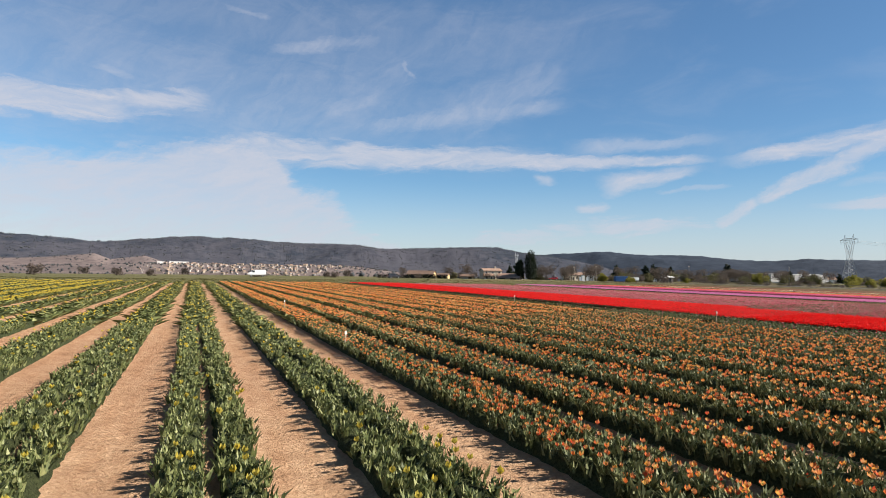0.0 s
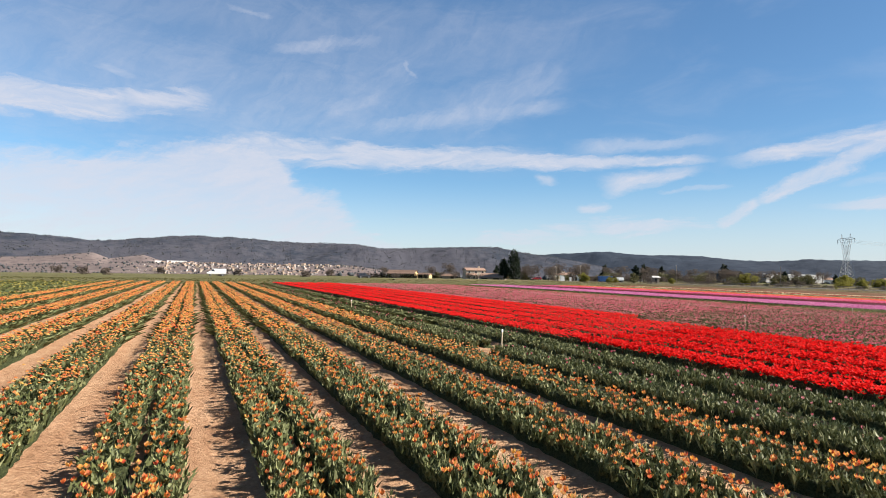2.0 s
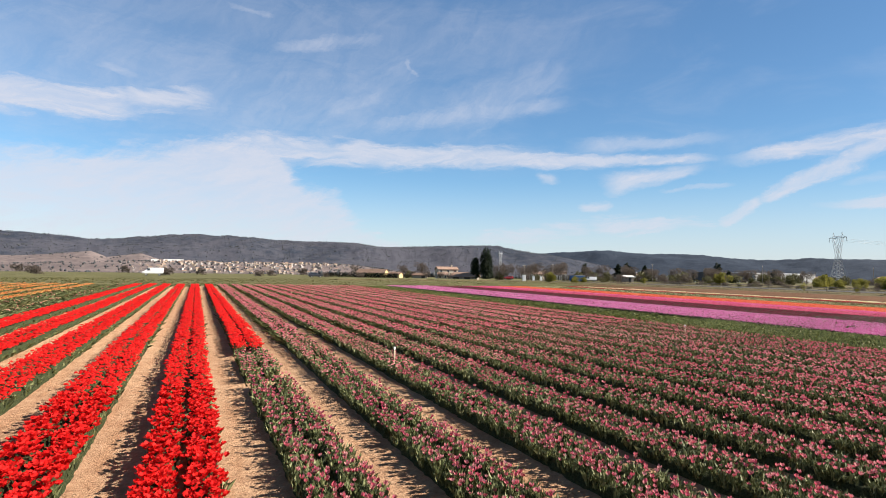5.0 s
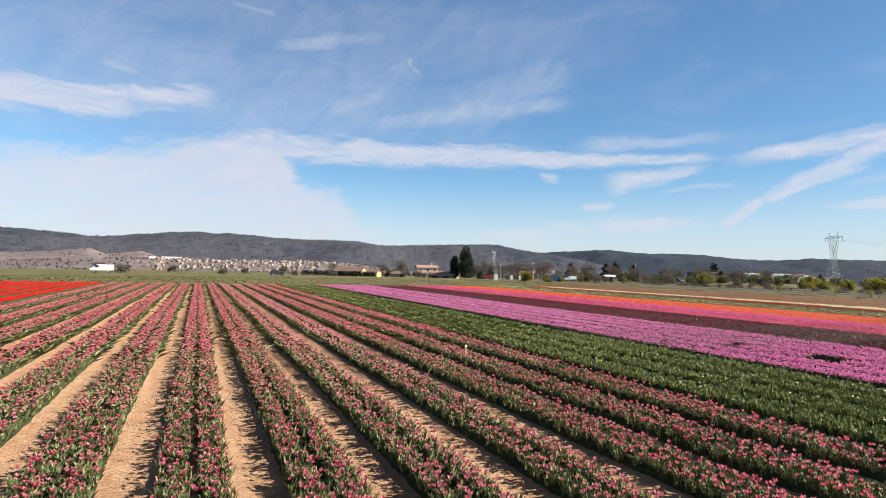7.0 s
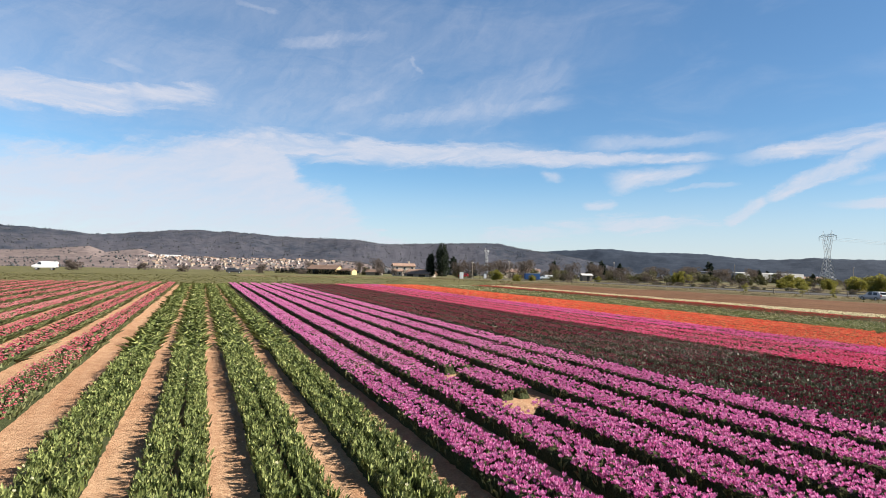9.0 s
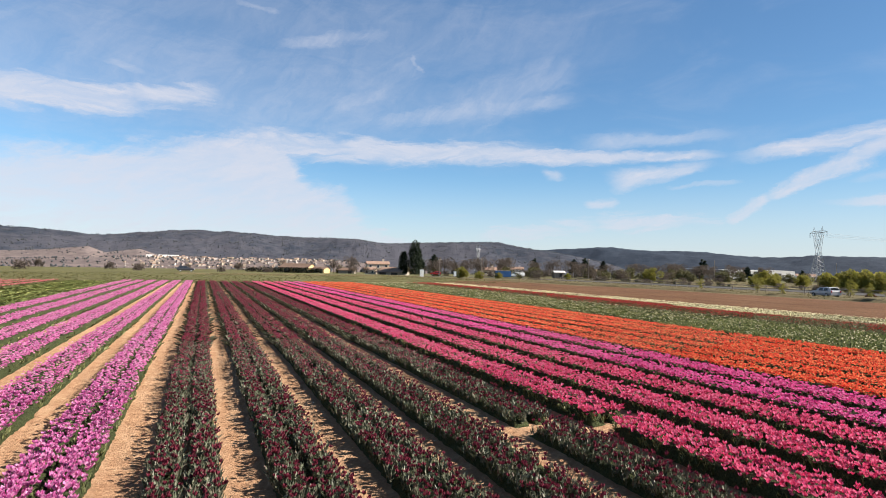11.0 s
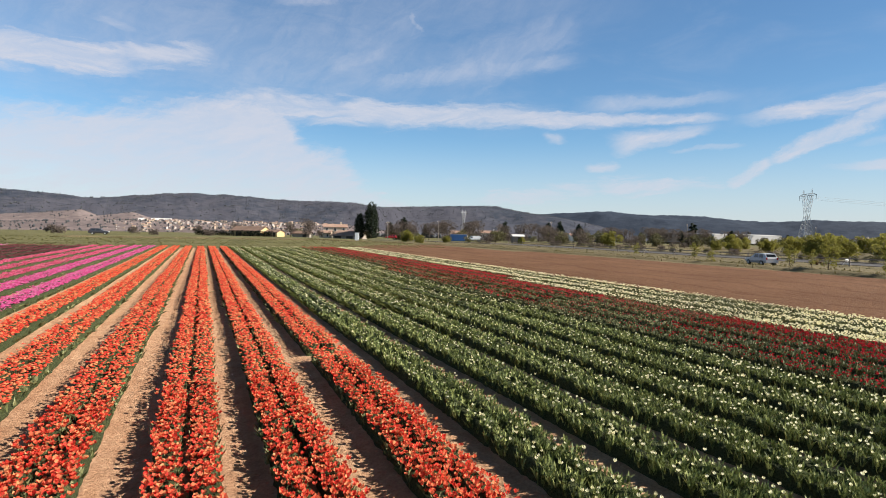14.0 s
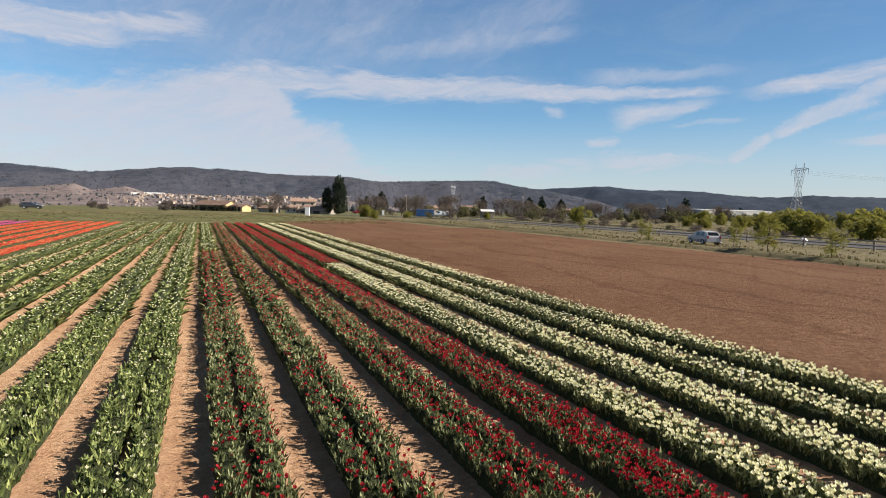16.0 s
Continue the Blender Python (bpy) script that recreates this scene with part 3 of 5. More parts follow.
def bloom(rng, size, tall, opened, stem, petals=5, fused=False):
    """A tulip head of separate petals round a hollow cup, some of them fallen open further than the rest."""
    verts, tris, a0 = [], [], rng.uniform(0, 6.28)
    for i in range(petals):
        a = a0 + 6.283 * i / petals + rng.uniform(-0.25, 0.25)
        lax, up, half = opened * rng.uniform(0.3, 1.7), rng.uniform(0.82, 1.18), 3.5 / petals * rng.uniform(0.8, 1.15)
        for b, r, z in ((0, 0.12, 0.0), (-half, 0.92, 0.46), (half, 0.92, 0.50), (rng.uniform(-0.3, 0.3), 0.55 + 0.85 * lax, 1.08 - 0.45 * lax)):
            verts.append((size * r * math.cos(a + b), size * r * math.sin(a + b), stem + tall * z * up))
        tris += [(0 if fused else 4 * i, 4 * i + 2, 4 * i + 1), (4 * i + 1, 4 * i + 2, 4 * i + 3)]
    return np.array(verts), np.array(tris)


# variety: petal, heads to the metre, plant height, head radius, openness, leaf, leaves' share
KINDS = {
    "sparse_yellow": ("yellow", 2.6, 0.20, 0.028, 0.0, LEAF_PALE, 0.75), "yellow": ("yellow", 26, 0.20, 0.028, 0.0, LEAF_PALE, 0.8),
    "orange_mixed": ("orange_mixed", 50, 0.235, 0.0225, 0.15, LEAF, 1.0), "budding": ("pink", 4, 0.24, 0.021, 0.0, LEAF, 1.1),
    "red": ("red", 230, 0.255, 0.034, 0.55, LEAF, 0.6), "pink": ("pink", 68, 0.245, 0.025, 0.3, LEAF, 1.0), "hot_pink": ("hot_pink", 66, 0.245, 0.025, 0.3, LEAF, 0.95),
    "unopened": ("cream", 0.6, 0.255, 0.02, 0.0, LEAF_BRIGHT, 1.15), "purple": ("purple", 215, 0.255, 0.0282, 0.3, LEAF, 0.65),
    "maroon": ("maroon", 80, 0.255, 0.0245, 0.1, LEAF_DULL, 0.95), "cherry": ("cherry", 215, 0.255, 0.029, 0.35, LEAF, 0.7),
    "magenta": ("magenta", 220, 0.265, 0.03, 0.4, LEAF, 0.6), "flame": ("flame", 240, 0.255, 0.0285, 0.4, LEAF, 0.7),
    "sparse_cream": ("cream", 15, 0.295, 0.0200, 0.05, LEAF_BRIGHT, 1.05), "dark_red": ("dark_red", 62, 0.300, 0.0225, 0.2, LEAF, 1.0),
    "cream": ("cream", 88, 0.275, 0.0272, 0.1, LEAF, 0.9),
}
WORDS = {
    "sparse_yellow": "green tulip bed with a few yellow flowers", "yellow": "yellow-green tulip bed in early flower", "orange_mixed": "bed of orange and yellow tulips between sandy paths",
    "budding": "green tulip bed with few reddish buds", "red": "bed of wide open bright red tulips", "pink": "bed of salmon-pink tulips over green leaves",
    "hot_pink": "bed of rose-red tulips over green leaves", "unopened": "dark green tulip bed not yet in flower", "purple": "dense bed of lilac-purple tulips",
    "maroon": "bed of dark maroon tulips over dull leaves", "cherry": "dense bed of cherry-pink tulips", "magenta": "dense bed of magenta-pink tulips",
    "flame": "dense bed of flame-orange tulips", "sparse_cream": "green tulip bed dotted with cream flowers", "dark_red": "bed of dark red tulips over green leaves",
    "cream": "bed of cream-white tulips beside the bare field",
}


def bed_plan(k):
    """The stretches of one bed: variety, from, to (along the row)."""
    end = field_end(bed_x(k))
    a = -22.0
    if k <= -4:
        return [("yellow", a, end)]
    if k <= 2:
        return [("sparse_yellow", a, end)]
    if k <= 12:
        return [("orange_mixed", a, end)]
    if k == 13:
        return [("budding", a, 6.2), ("budding", 7.1, end)]
    if k == 14:
        return [("budding", a, end)]
    if k <= 19:
        return [("red", a, end)]
    if k == 20:
        return [("pink", a, 8.2), ("pink", 8.75, 12.0), ("red", 12.5, end)]
    if k <= 33:
        return [("hot_pink" if k in (29, 30) else "pink", a, end)]
    if k <= 37:
        return [("unopened", a, end)]
    if k == 40:
        return [("purple", a, 8.2), ("purple", 9.4, 12.0), ("purple", 12.5, end)]
    if k <= 43:
        return [("purple", a, end)]
    if k == 48:
        return [("maroon", a, 6.5), ("maroon", 6.95, end)]
    if k <= 47:
        return [("maroon", a, end)]
    if k == 49:
        return [("cherry", a, 6.05), ("cherry", 6.5, end)]
    if k <= 51:
        return [("cherry", a, end)]
    if k <= 53:
        return [("magenta", a, end)]
    if k == 59:
        return [("flame", a, 15.1), ("flame", 15.6, end)]
    if k <= 58:
        return [("flame", a, end)]
    if k <= 65:
        return [("sparse_cream", a, end)]
    if k == 66:
        return [("dark_red", a, 41.4), ("sparse_cream", 42.2, end)]
    if k <= 69:
        return [("dark_red", a, end)]
    if k == 70:
        return [("cream", a, 32.4), ("dark_red", 33.2, end)]
    return [("cream", a, end)]


def strip_places(rng, per_metre, y0, y1, k):
    """Places in the two strips of a bed between y0 and y1."""
    n = int(max(0.0, y1 - y0) * per_metre)
    side = rng.choice((-1.0, 1.0), n)
    off = 0.05 + 0.37 * rng.beta(1.05, 1.05, n)
    y = rng.uniform(y0, y1, n)
    x = bed_x(k) + side * off + 0.015 * np.sin(y * 0.35 + k)
    return np.stack([x, y, np.full(n, 0.02)], -1)


def strip_core(rng, k, a, b, tall, n0, full):
    """A solid dark core added inside the two strips of a bed to block light between the leaves, relative to the bed's
    middle.
    """
    bits = []
    for side in (-1, 1):
        y0, y1 = a, b
        if y1 <= y0:
            continue
        q, y = [], y0
        while y < y1:
            q.append(y)
            y += 2.0 if y < n0 - 3 else 0.09 if y < n0 + 7 else 0.25 if y < n0 + 25 else 1.5
        q.append(y1)
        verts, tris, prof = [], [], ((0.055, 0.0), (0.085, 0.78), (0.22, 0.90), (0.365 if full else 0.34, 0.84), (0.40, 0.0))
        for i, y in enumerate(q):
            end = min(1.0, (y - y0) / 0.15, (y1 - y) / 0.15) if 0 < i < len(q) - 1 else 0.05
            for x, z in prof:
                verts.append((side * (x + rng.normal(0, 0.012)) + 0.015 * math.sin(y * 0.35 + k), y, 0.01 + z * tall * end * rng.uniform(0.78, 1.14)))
        c = len(prof)
        for i in range(len(q) - 1):
            for m in range(c - 1):
                p = i * c + m
                tris += [(p, p + c, p + 1), (p + 1, p + c, p + c + 1)]
        bits.append((np.array(verts), np.array(tris)))
    return bits


TULIPS = {}


def single_tulips(rng, bed, kind, places):
    """The plants seen closest, each a tulip of its own: stem, leaves and head."""
    petal, crowd, tall, wide, opened, green, leafy = KINDS[kind]
    if kind not in TULIPS:
        TULIPS[kind] = []
        for _ in range(6):
            stem = tall * rng.uniform(0.9, 1.12)
            v1, t1 = rosette(rng, 5, tall * 1.05, 0.020, 0.09, 0.4)
            bits = [(v1, t1), cup(rng, 0.005, 0.02, 0, 3, 0.0)]
            bits[1][0][-1, 2] = stem
            n = sum(len(t) for v, t in bits)
            bits.append(bloom(rng, wide * 1.1, wide * (1.7 if opened > 0.35 else 1.95), opened + 0.1, stem, 6, True))
            v, t = joined(bits)
            me = tri_mesh("tulip", v, t)
            me.polygons.foreach_set("material_index", [0] * n + [1] * (len(t) - n))
            me.materials.append(green)
            me.materials.append(FLOWER[petal])
            TULIPS[kind].append(me)
    for x, y, z in places:
        one = new("tulip", TULIPS[kind][rng.integers(6)])
        one.parent = bed
        s = rng.uniform(0.85, 1.12)
        one.matrix_basis = pose(x, y, 0.01, rng.uniform(-7, 7), rng.uniform(-7, 7), rng.uniform(0, 360)) @ Matrix.Diagonal((s, s, s, 1))


def make_bed(k):
    rng = np.random.default_rng(1000 + k)
    plan = bed_plan(k)
    lead = max(plan, key=lambda s: min(s[2], 40) - max(s[1], -8))[0]
    bed = thing("tulip_bed", WORDS[lead] + (" changing along the row" if len({s[0] for s in plan}) > 1 else ""), "tulip bed", (bed_x(k), 0, 0), group="tulip beds of the field")
    shift = np.array((bed_x(k), 0, 0))
    n0 = near_line(bed_x(k))
    for kind, a, b in plan:
        petal, crowd, tall, wide, opened, green, leafy = KINDS[kind]
        leaves, heads, dense = [], [], crowd > 140
        close = -4 <= k
        first = n0 - 0.6 if close else -60
        for lod, y0, y1, per in (("back", -60, first, 7), ("near", first, n0 + 4.4, 94), ("next", n0 + 4.4, n0 + 8.6, 76), ("mid", n0 + 8.6, n0 + 15, 60), ("far", n0 + 15, n0 + 40, 34), ("last", n0 + 40, 200, 18)):
            if not close and lod in ("back", "near", "next"):
                continue
            if not close and lod == "mid":
                y0 = n0 - 0.6
            y0, y1 = max(a, y0), min(b, y1)
            if y1 <= y0:
                continue
            heads_per = crowd * {"back": 0.10, "near": 1.0, "next": 0.85, "mid": 0.66, "far": 0.34, "last": 0.12}[lod]
            if dense and lod in ("mid", "far", "last"):
                heads_per *= 1.2 if lod == "mid" else 1.4
            if not dense and lod in ("mid", "far", "last"):
                heads_per *= {"orange_mixed": 2.0, "sparse_yellow": 2.6, "yellow": 2.2, "sparse_cream": 1.7, "pink": 1.6, "hot_pink": 1.6, "maroon": 1.6}.get(kind, 1.0) * (1.0 if lod == "mid" else 1.4)
            if kind == "cream":
                heads_per *= 1.25 if k <= 71 else 0.85
            if kind == "dark_red":
                heads_per *= 0.55 if k < 68 else 1.2 if k == 68 else 2.4
            at, flowering = strip_places(rng, per * leafy * (1.0 if dense else {"far": 1.2, "last": 1.3}.get(lod, 1.1)), y0, y1, k) - shift, strip_places(rng, heads_per, y0, y1, k) - shift
            if lod == "near":
                leaves.append(strew([blades(rng, 9 if dense else 12, tall * (0.86 if dense else 1.02), 0.0125 if dense else 0.0138, 0.060, 0.80) for _ in range(14)], at, rng))
                form = [bloom(rng, wide * 1.12, wide * (1.7 if opened > 0.35 else 1.95), opened + 0.1, tall * rng.uniform(0.80, 1.10), 5) for _ in range(24)]
                heads.append(strew(form, flowering, rng, (0.8, 1.18), 0.11))
            elif lod == "next":
                leaves.append(strew([blades(rng, 10, tall * (0.86 if dense else 1.0), 0.0165, 0.070, 0.85) for _ in range(10)], at, rng))
                heads.append(strew([bloom(rng, wide * 1.16, wide * 1.8, opened + 0.15, tall * rng.uniform(0.82, 1.10), 4) for _ in range(14)], flowering, rng, (0.82, 1.18), 0.11))
            elif lod == "mid":
                leaves.append(strew([blades(rng, 8, tall * (0.85 if dense else 1.0), 0.024, 0.085, 0.85) for _ in range(6)], at, rng, (0.9, 1.2)))
                form = [cup(rng, wide * 1.12, wide * 1.8, opened, 4, tall * rng.uniform(0.85, 1.10), True) for _ in range(8)]
                heads.append(strew(form, flowering, rng, (0.85, 1.22), 0.11))
            else:
                grow = (1.2, 1.5) if lod == "far" else (1.45, 1.8)
                leaves.append(strew([rosette(rng, 2, tall * (0.62 if dense else 0.86) / (1.2 if lod == "far" else 1.5), 0.058, 0.14 if dense else 0.24) for _ in range(5)], at, rng, grow))
                heads.append(strew([cup(rng, wide * (1.4 if lod == "far" else 1.8) * (1.0 if crowd > 30 else 0.8), 0.050, opened, 3, tall * rng.uniform(0.92, 1.12) / (1.35 if lod == "far" else 1.62), True) for _ in range(5)], flowering, rng, grow, 0.10))
        if close:
            y0, y1 = max(a, n0 + 0.6), min(b, n0 + 4.6)
            if y1 - y0 > 0.3:
                single_tulips(rng, bed, kind, strip_places(rng, min(8.5, crowd), y0, y1, k) - shift)
        # the added core closes the leaf gaps and throws a solid shadow
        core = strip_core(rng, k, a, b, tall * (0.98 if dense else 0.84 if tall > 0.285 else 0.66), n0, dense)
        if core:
            tagged(hold("understorey", tri_mesh("understorey", *joined(core), True), SHADED_CORE, bed), kind="stuff")
        if leaves:
            tagged(hold("foliage", tri_mesh("foliage", *joined(leaves)), green, bed), kind="stuff")
        heads = [h for h in heads if len(h[0])]
        if heads:
            tagged(hold("blossoms", tri_mesh("blossoms", *joined(heads), True), FLOWER[petal], bed), petal.replace("_", " ") + " tulip heads", kind="stuff")


for bed_number in range(FIRST, LAST + 1):
    make_bed(bed_number)

# ---- trees and hedges ----
BARK = surface("bark", (0.044, 0.034, 0.026), (0.128, 0.100, 0.076), 14, 0.4, 0.9, 0.01)
CYPRESS_LEAF = per_island("cypress_needles", ((0.0080, 0.014, 0.0072), (0.018, 0.027, 0.013), (0.029, 0.040, 0.018)), 0.7, 0.1)
PINE_LEAF = per_island("pine_needles", ((0.0096, 0.018, 0.011), (0.021, 0.032, 0.019), (0.036, 0.048, 0.026)), 0.7, 0.1)
SPRING_LEAF = per_island("fresh_spring_leaf", ((0.150, 0.145, 0.026), (0.205, 0.194, 0.038), (0.265, 0.242, 0.055)), 0.6, 0.5)
OLIVE_LEAF = per_island("dull_green_leaf", ((0.060, 0.062, 0.024), (0.104, 0.100, 0.040), (0.160, 0.136, 0.060)), 0.6, 0.2)
TWIG = per_island("bare_brown_twigs", ((0.085, 0.068, 0.056), (0.112, 0.090, 0.074), (0.140, 0.114, 0.094)), 0.9, 0.35)
HEDGE_LEAF = per_island("dark_hedge_leaf", ((0.0064, 0.0072, 0.0048), (0.013, 0.014, 0.0080), (0.024, 0.024, 0.013)), 0.7, 0.1)


def cards(rng, centres, radii, count, size, flat=1.0, long=1.0):
    """Small leaf clumps, two triangles each, thick over and inside rounded masses."""
    pick = rng.choice(len(centres), count, p=np.array(radii) ** 2 / np.sum(np.array(radii) ** 2))
    d = rng.normal(size=(count, 3))
    d /= np.linalg.norm(d, axis=1)[:, None]
    r = np.array(radii)[pick] * rng.uniform(0.45, 1.08, count) ** 0.6
    p = np.array(centres)[pick] + d * r[:, None] * np.array((1, 1, flat))
    u = rng.normal(size=(count, 3))
    u /= np.linalg.norm(u, axis=1)[:, None]
    u[:, 2] *= long
    v = np.cross(u, rng.normal(size=(count, 3)))
    v /= np.linalg.norm(v, axis=1)[:, None] + 1e-6
    s = size * rng.uniform(0.6, 1.4, (count, 1))
    verts = np.stack([p - u * s, p + v * s * 0.55 / long, p + u * s, p - v * s * 0.55 / long + d * s * 0.3], 1).reshape(-1, 3)
    k = (np.arange(count) * 4)[:, None]
    return verts, np.concatenate([k + (0, 1, 2), k + (0, 2, 3)])


def tree(name, label, category, seed, tall, trunk, lumps, leaf_mat, count, size, limbs=7, flat=1.0, long=1.0, group=""):
    """A tapered trunk with limbs into a crown of many small clumps."""
    rng = np.random.default_rng(seed)
    ob = thing(name, label, category, group=group)
    bm = bmesh.new()
    lean = rng.uniform(-0.03, 0.03, 2) * tall
    top = (lean[0], lean[1], tall * 0.82)
    rod(bm, (0, 0, -0.15), (lean[0] * 0.4, lean[1] * 0.4, tall * 0.4), trunk, trunk * 0.7, 8)
    rod(bm, (lean[0] * 0.4, lean[1] * 0.4, tall * 0.4), top, trunk * 0.7, trunk * 0.15, 7)
    part("trunk", bm, BARK, ob)
    centres, radii = zip(*lumps(rng, tall))
    bm = bmesh.new()
    for i in range(limbs):
        z = tall * rng.uniform(0.22, 0.6)
        c = centres[i % len(centres)]
        f = z / (tall * 0.82)
        rod(bm, (lean[0] * f, lean[1] * f, z), (c[0], c[1], max(c[2], z + 0.2)), trunk * 0.35, trunk * 0.06, 5)
    tagged(part("branchwork", bm, BARK, ob), kind="stuff")
    v, t = cards(rng, centres, radii, count, size, flat, long)
    v[:, 2] = np.maximum(v[:, 2], 0.02)
    tagged(hold("crown", tri_mesh("crown", v, t), leaf_mat, ob), kind="stuff")
    return ob


def column(rng, tall):
    w = tall * 0.17
    return [((rng.normal(0, w * 0.12), rng.normal(0, w * 0.12), tall * f), w * (0.55 + 0.75 * math.sin(math.pi * min(1, f * 0.92 + 0.14)) ** 0.8) * rng.uniform(0.85, 1.05)) for f in np.linspace(0.08, 0.93, 16)]


def spread(rng, tall):
    return [((rng.uniform(-0.34, 0.34) * tall, rng.uniform(-0.34, 0.34) * tall, tall * rng.uniform(0.42, 0.86)), tall * rng.uniform(0.12, 0.22)) for _ in range(15)]


def bushy(rng, tall):
    return [((rng.uniform(-0.42, 0.42) * tall, rng.uniform(-0.42, 0.42) * tall, tall * rng.uniform(0.10, 0.74)), tall * rng.uniform(0.17, 0.28)) for _ in range(18)]


def feathery(rng, tall):
    """A loose bush, leafy from the ground up, with ragged shoots at the top."""
    low = [((rng.normal(0, 0.24) * tall, rng.normal(0, 0.24) * tall, tall * rng.uniform(0.04, 0.55)), tall * rng.uniform(0.15, 0.25)) for _ in range(16)]
    return low + [((rng.normal(0, 0.18) * tall, rng.normal(0, 0.18) * tall, tall * rng.uniform(0.5, 0.92)), tall * rng.uniform(0.08, 0.16)) for _ in range(14)]


def slim(rng, tall):
    return [((rng.normal(0, 0.13) * tall, rng.normal(0, 0.13) * tall, tall * rng.uniform(0.20, 0.96)), tall * rng.uniform(0.06, 0.13)) for _ in range(26)]


def layered(rng, tall):
    return [((rng.uniform(-1, 1) * tall * 0.26 * (1.15 - f), rng.uniform(-1, 1) * tall * 0.26 * (1.15 - f), tall * f), tall * 0.15 * (1.25 - f)) for f in np.linspace(0.3, 0.95, 16)]


def plant_many(first, spots, rng_seed):
    """The first stands at the first spot; copies at the others, each turned and scaled: (x, y, size, squeeze)."""
    rng = random.Random(rng_seed)
    for i, (x, y, s) in enumerate(spots):
        m = pose(x, y, far_height(x, y), 0, 0, rng.uniform(0, 360)) @ Matrix.Diagonal((s * rng.uniform(0.88, 1.12), s * rng.uniform(0.88, 1.12), s, 1))
        if i == 0:
            first.matrix_basis = m
        else:
            copy_thing(first, m)


tall_cypress = tree("cypress", "tall dark green cypress beside the farmhouse", "tree", 1, 13.8, 0.3, column, CYPRESS_LEAF, 3600, 0.34, 6, 1.1, 1.6, "pair of cypresses")
tall_cypress.matrix_basis = pose(146, 198, 0)
small_cypress = tree("cypress", "shorter dark green cypress beside the tall one", "tree", 2, 9.6, 0.24, column, CYPRESS_LEAF, 2200, 0.32, 6, 1.1, 1.6, "pair of cypresses")
small_cypress.matrix_basis = pose(142.2, 201.5, 0)
PINES = [(217.8, 216, 1.0), (249, 223, 1.05), (254, 219, 0.95), (259, 227, 1.15), (265, 219, 1.0), (272, 226, 0.9), (571, 399, 2.5), (585, 396, 1.1), (545, 410, 1.2), (380, 215, 1.0), (352, 228, 0.9), (404, 196, 0.8), (176, 262, 0.9), (186, 268, 1.2), (196, 262, 0.8), (520, 300, 1.3), (500, 318, 1.0)]
plant_many(tree("pine", "dark green bushy pine", "tree", 3, 9.5, 0.26, layered, PINE_LEAF, 900, 0.52, 8, 0.8, group="pines of the plain"), PINES, 5)
FRESH = [(139.8, 143, 0.8), (137.2, 127, 0.67), (191.3, 116.5, 1.24), (184.8, 53.6, 1.14), (193, 60, 1.29), (201, 67, 1.33), (209, 58, 1.39), (222, 62, 1.49), (216, 76, 1.09),
         (230, 70, 1.19), (189, 47, 0.99), (196, 42, 1.19), (206, 40, 1.29), (220, 44, 1.19), (238, 52, 1.39), (217, 98, 1.19), (226, 92, 0.9), (205, 93, 0.79),
         (232, 104, 0.99), (252, 96, 1.09), (150, 138, 0.59), (246, 80, 1.29), (262, 84, 1.09), (172, 132, 0.59), (186, 27, 0.99), (196, 20, 1.19), (210, 26, 1.29),
         (197, 52, 1.0), (205, 74, 1.1), (213, 68, 1.0), (224, 84, 1.1), (236, 90, 1.0), (212, 84, 0.9), (228, 56, 1.2), (200, 84, 0.8)]
plant_many(tree("willow_bush", "yellow-green bush in young leaf near the road", "bush", 4, 4.6, 0.12, feathery, SPRING_LEAF, 3400, 0.18, 10, group="bushes in young leaf"), FRESH, 6)
DULL = [(166, 160, 0.9), (176, 154, 1.0), (205, 160, 1.1), (214, 152, 1.0), (226, 160, 1.2), (238, 150, 1.1), (250, 152, 1.0), (268, 150, 1.1), (200, 128, 0.8), (214, 120, 0.7), (152, 222, 1.0), (124, 236, 1.0), (162, 214, 1.1), (232, 122, 0.9), (246, 126, 1.0), (262, 118, 0.9), (278, 122, 1.0), (300, 116, 1.2), (290, 98, 1.1),
        (200, 190, 1.2), (228, 186, 1.3), (188, 176, 1.0), (300, 172, 1.2), (322, 168, 1.3), (270, 172, 1.2)]
plant_many(tree("shrub", "dull olive-green rounded shrub", "bush", 7, 4.6, 0.12, bushy, OLIVE_LEAF, 900, 0.28, 8, group="shrubs of the plain"), DULL, 8)
BARE = [(127.5, 228, 1.0), (124, 215, 0.5), (128, 208, 0.45), (133.5, 208.5, 0.4), (120, 222, 0.45), (121, 236, 0.8), (158, 206, 0.9), (166, 212, 1.05), (174, 206, 1.0), (184, 214, 1.15), (193, 205, 1.1), (202, 218, 1.2), (212, 207, 1.0), (226, 212, 1.1), (238, 206, 1.0), (254, 205, 0.9), (268, 200, 1.0), (196, 150, 0.7), (222, 142, 0.7), (240, 138, 0.75), (256, 136, 0.8), (276, 136, 0.75),
        (160, 190, 0.8), (172, 186, 0.9), (285, 190, 1.0), (305, 205, 1.1), (325, 200, 1.0), (208, 174, 0.9), (245, 172, 0.8), (100, 248, 0.7), (345, 236, 1.2), (368, 240, 1.1), (395, 228, 1.2)]
plant_many(tree("bare_tree", "leafless brown tree with dense fine twigs", "tree", 9, 8.2, 0.2, spread, TWIG, 1500, 0.23, 12, 0.9, 1.4, "leafless trees"), BARE, 10)
THICKET = []
thick = random.Random(4)
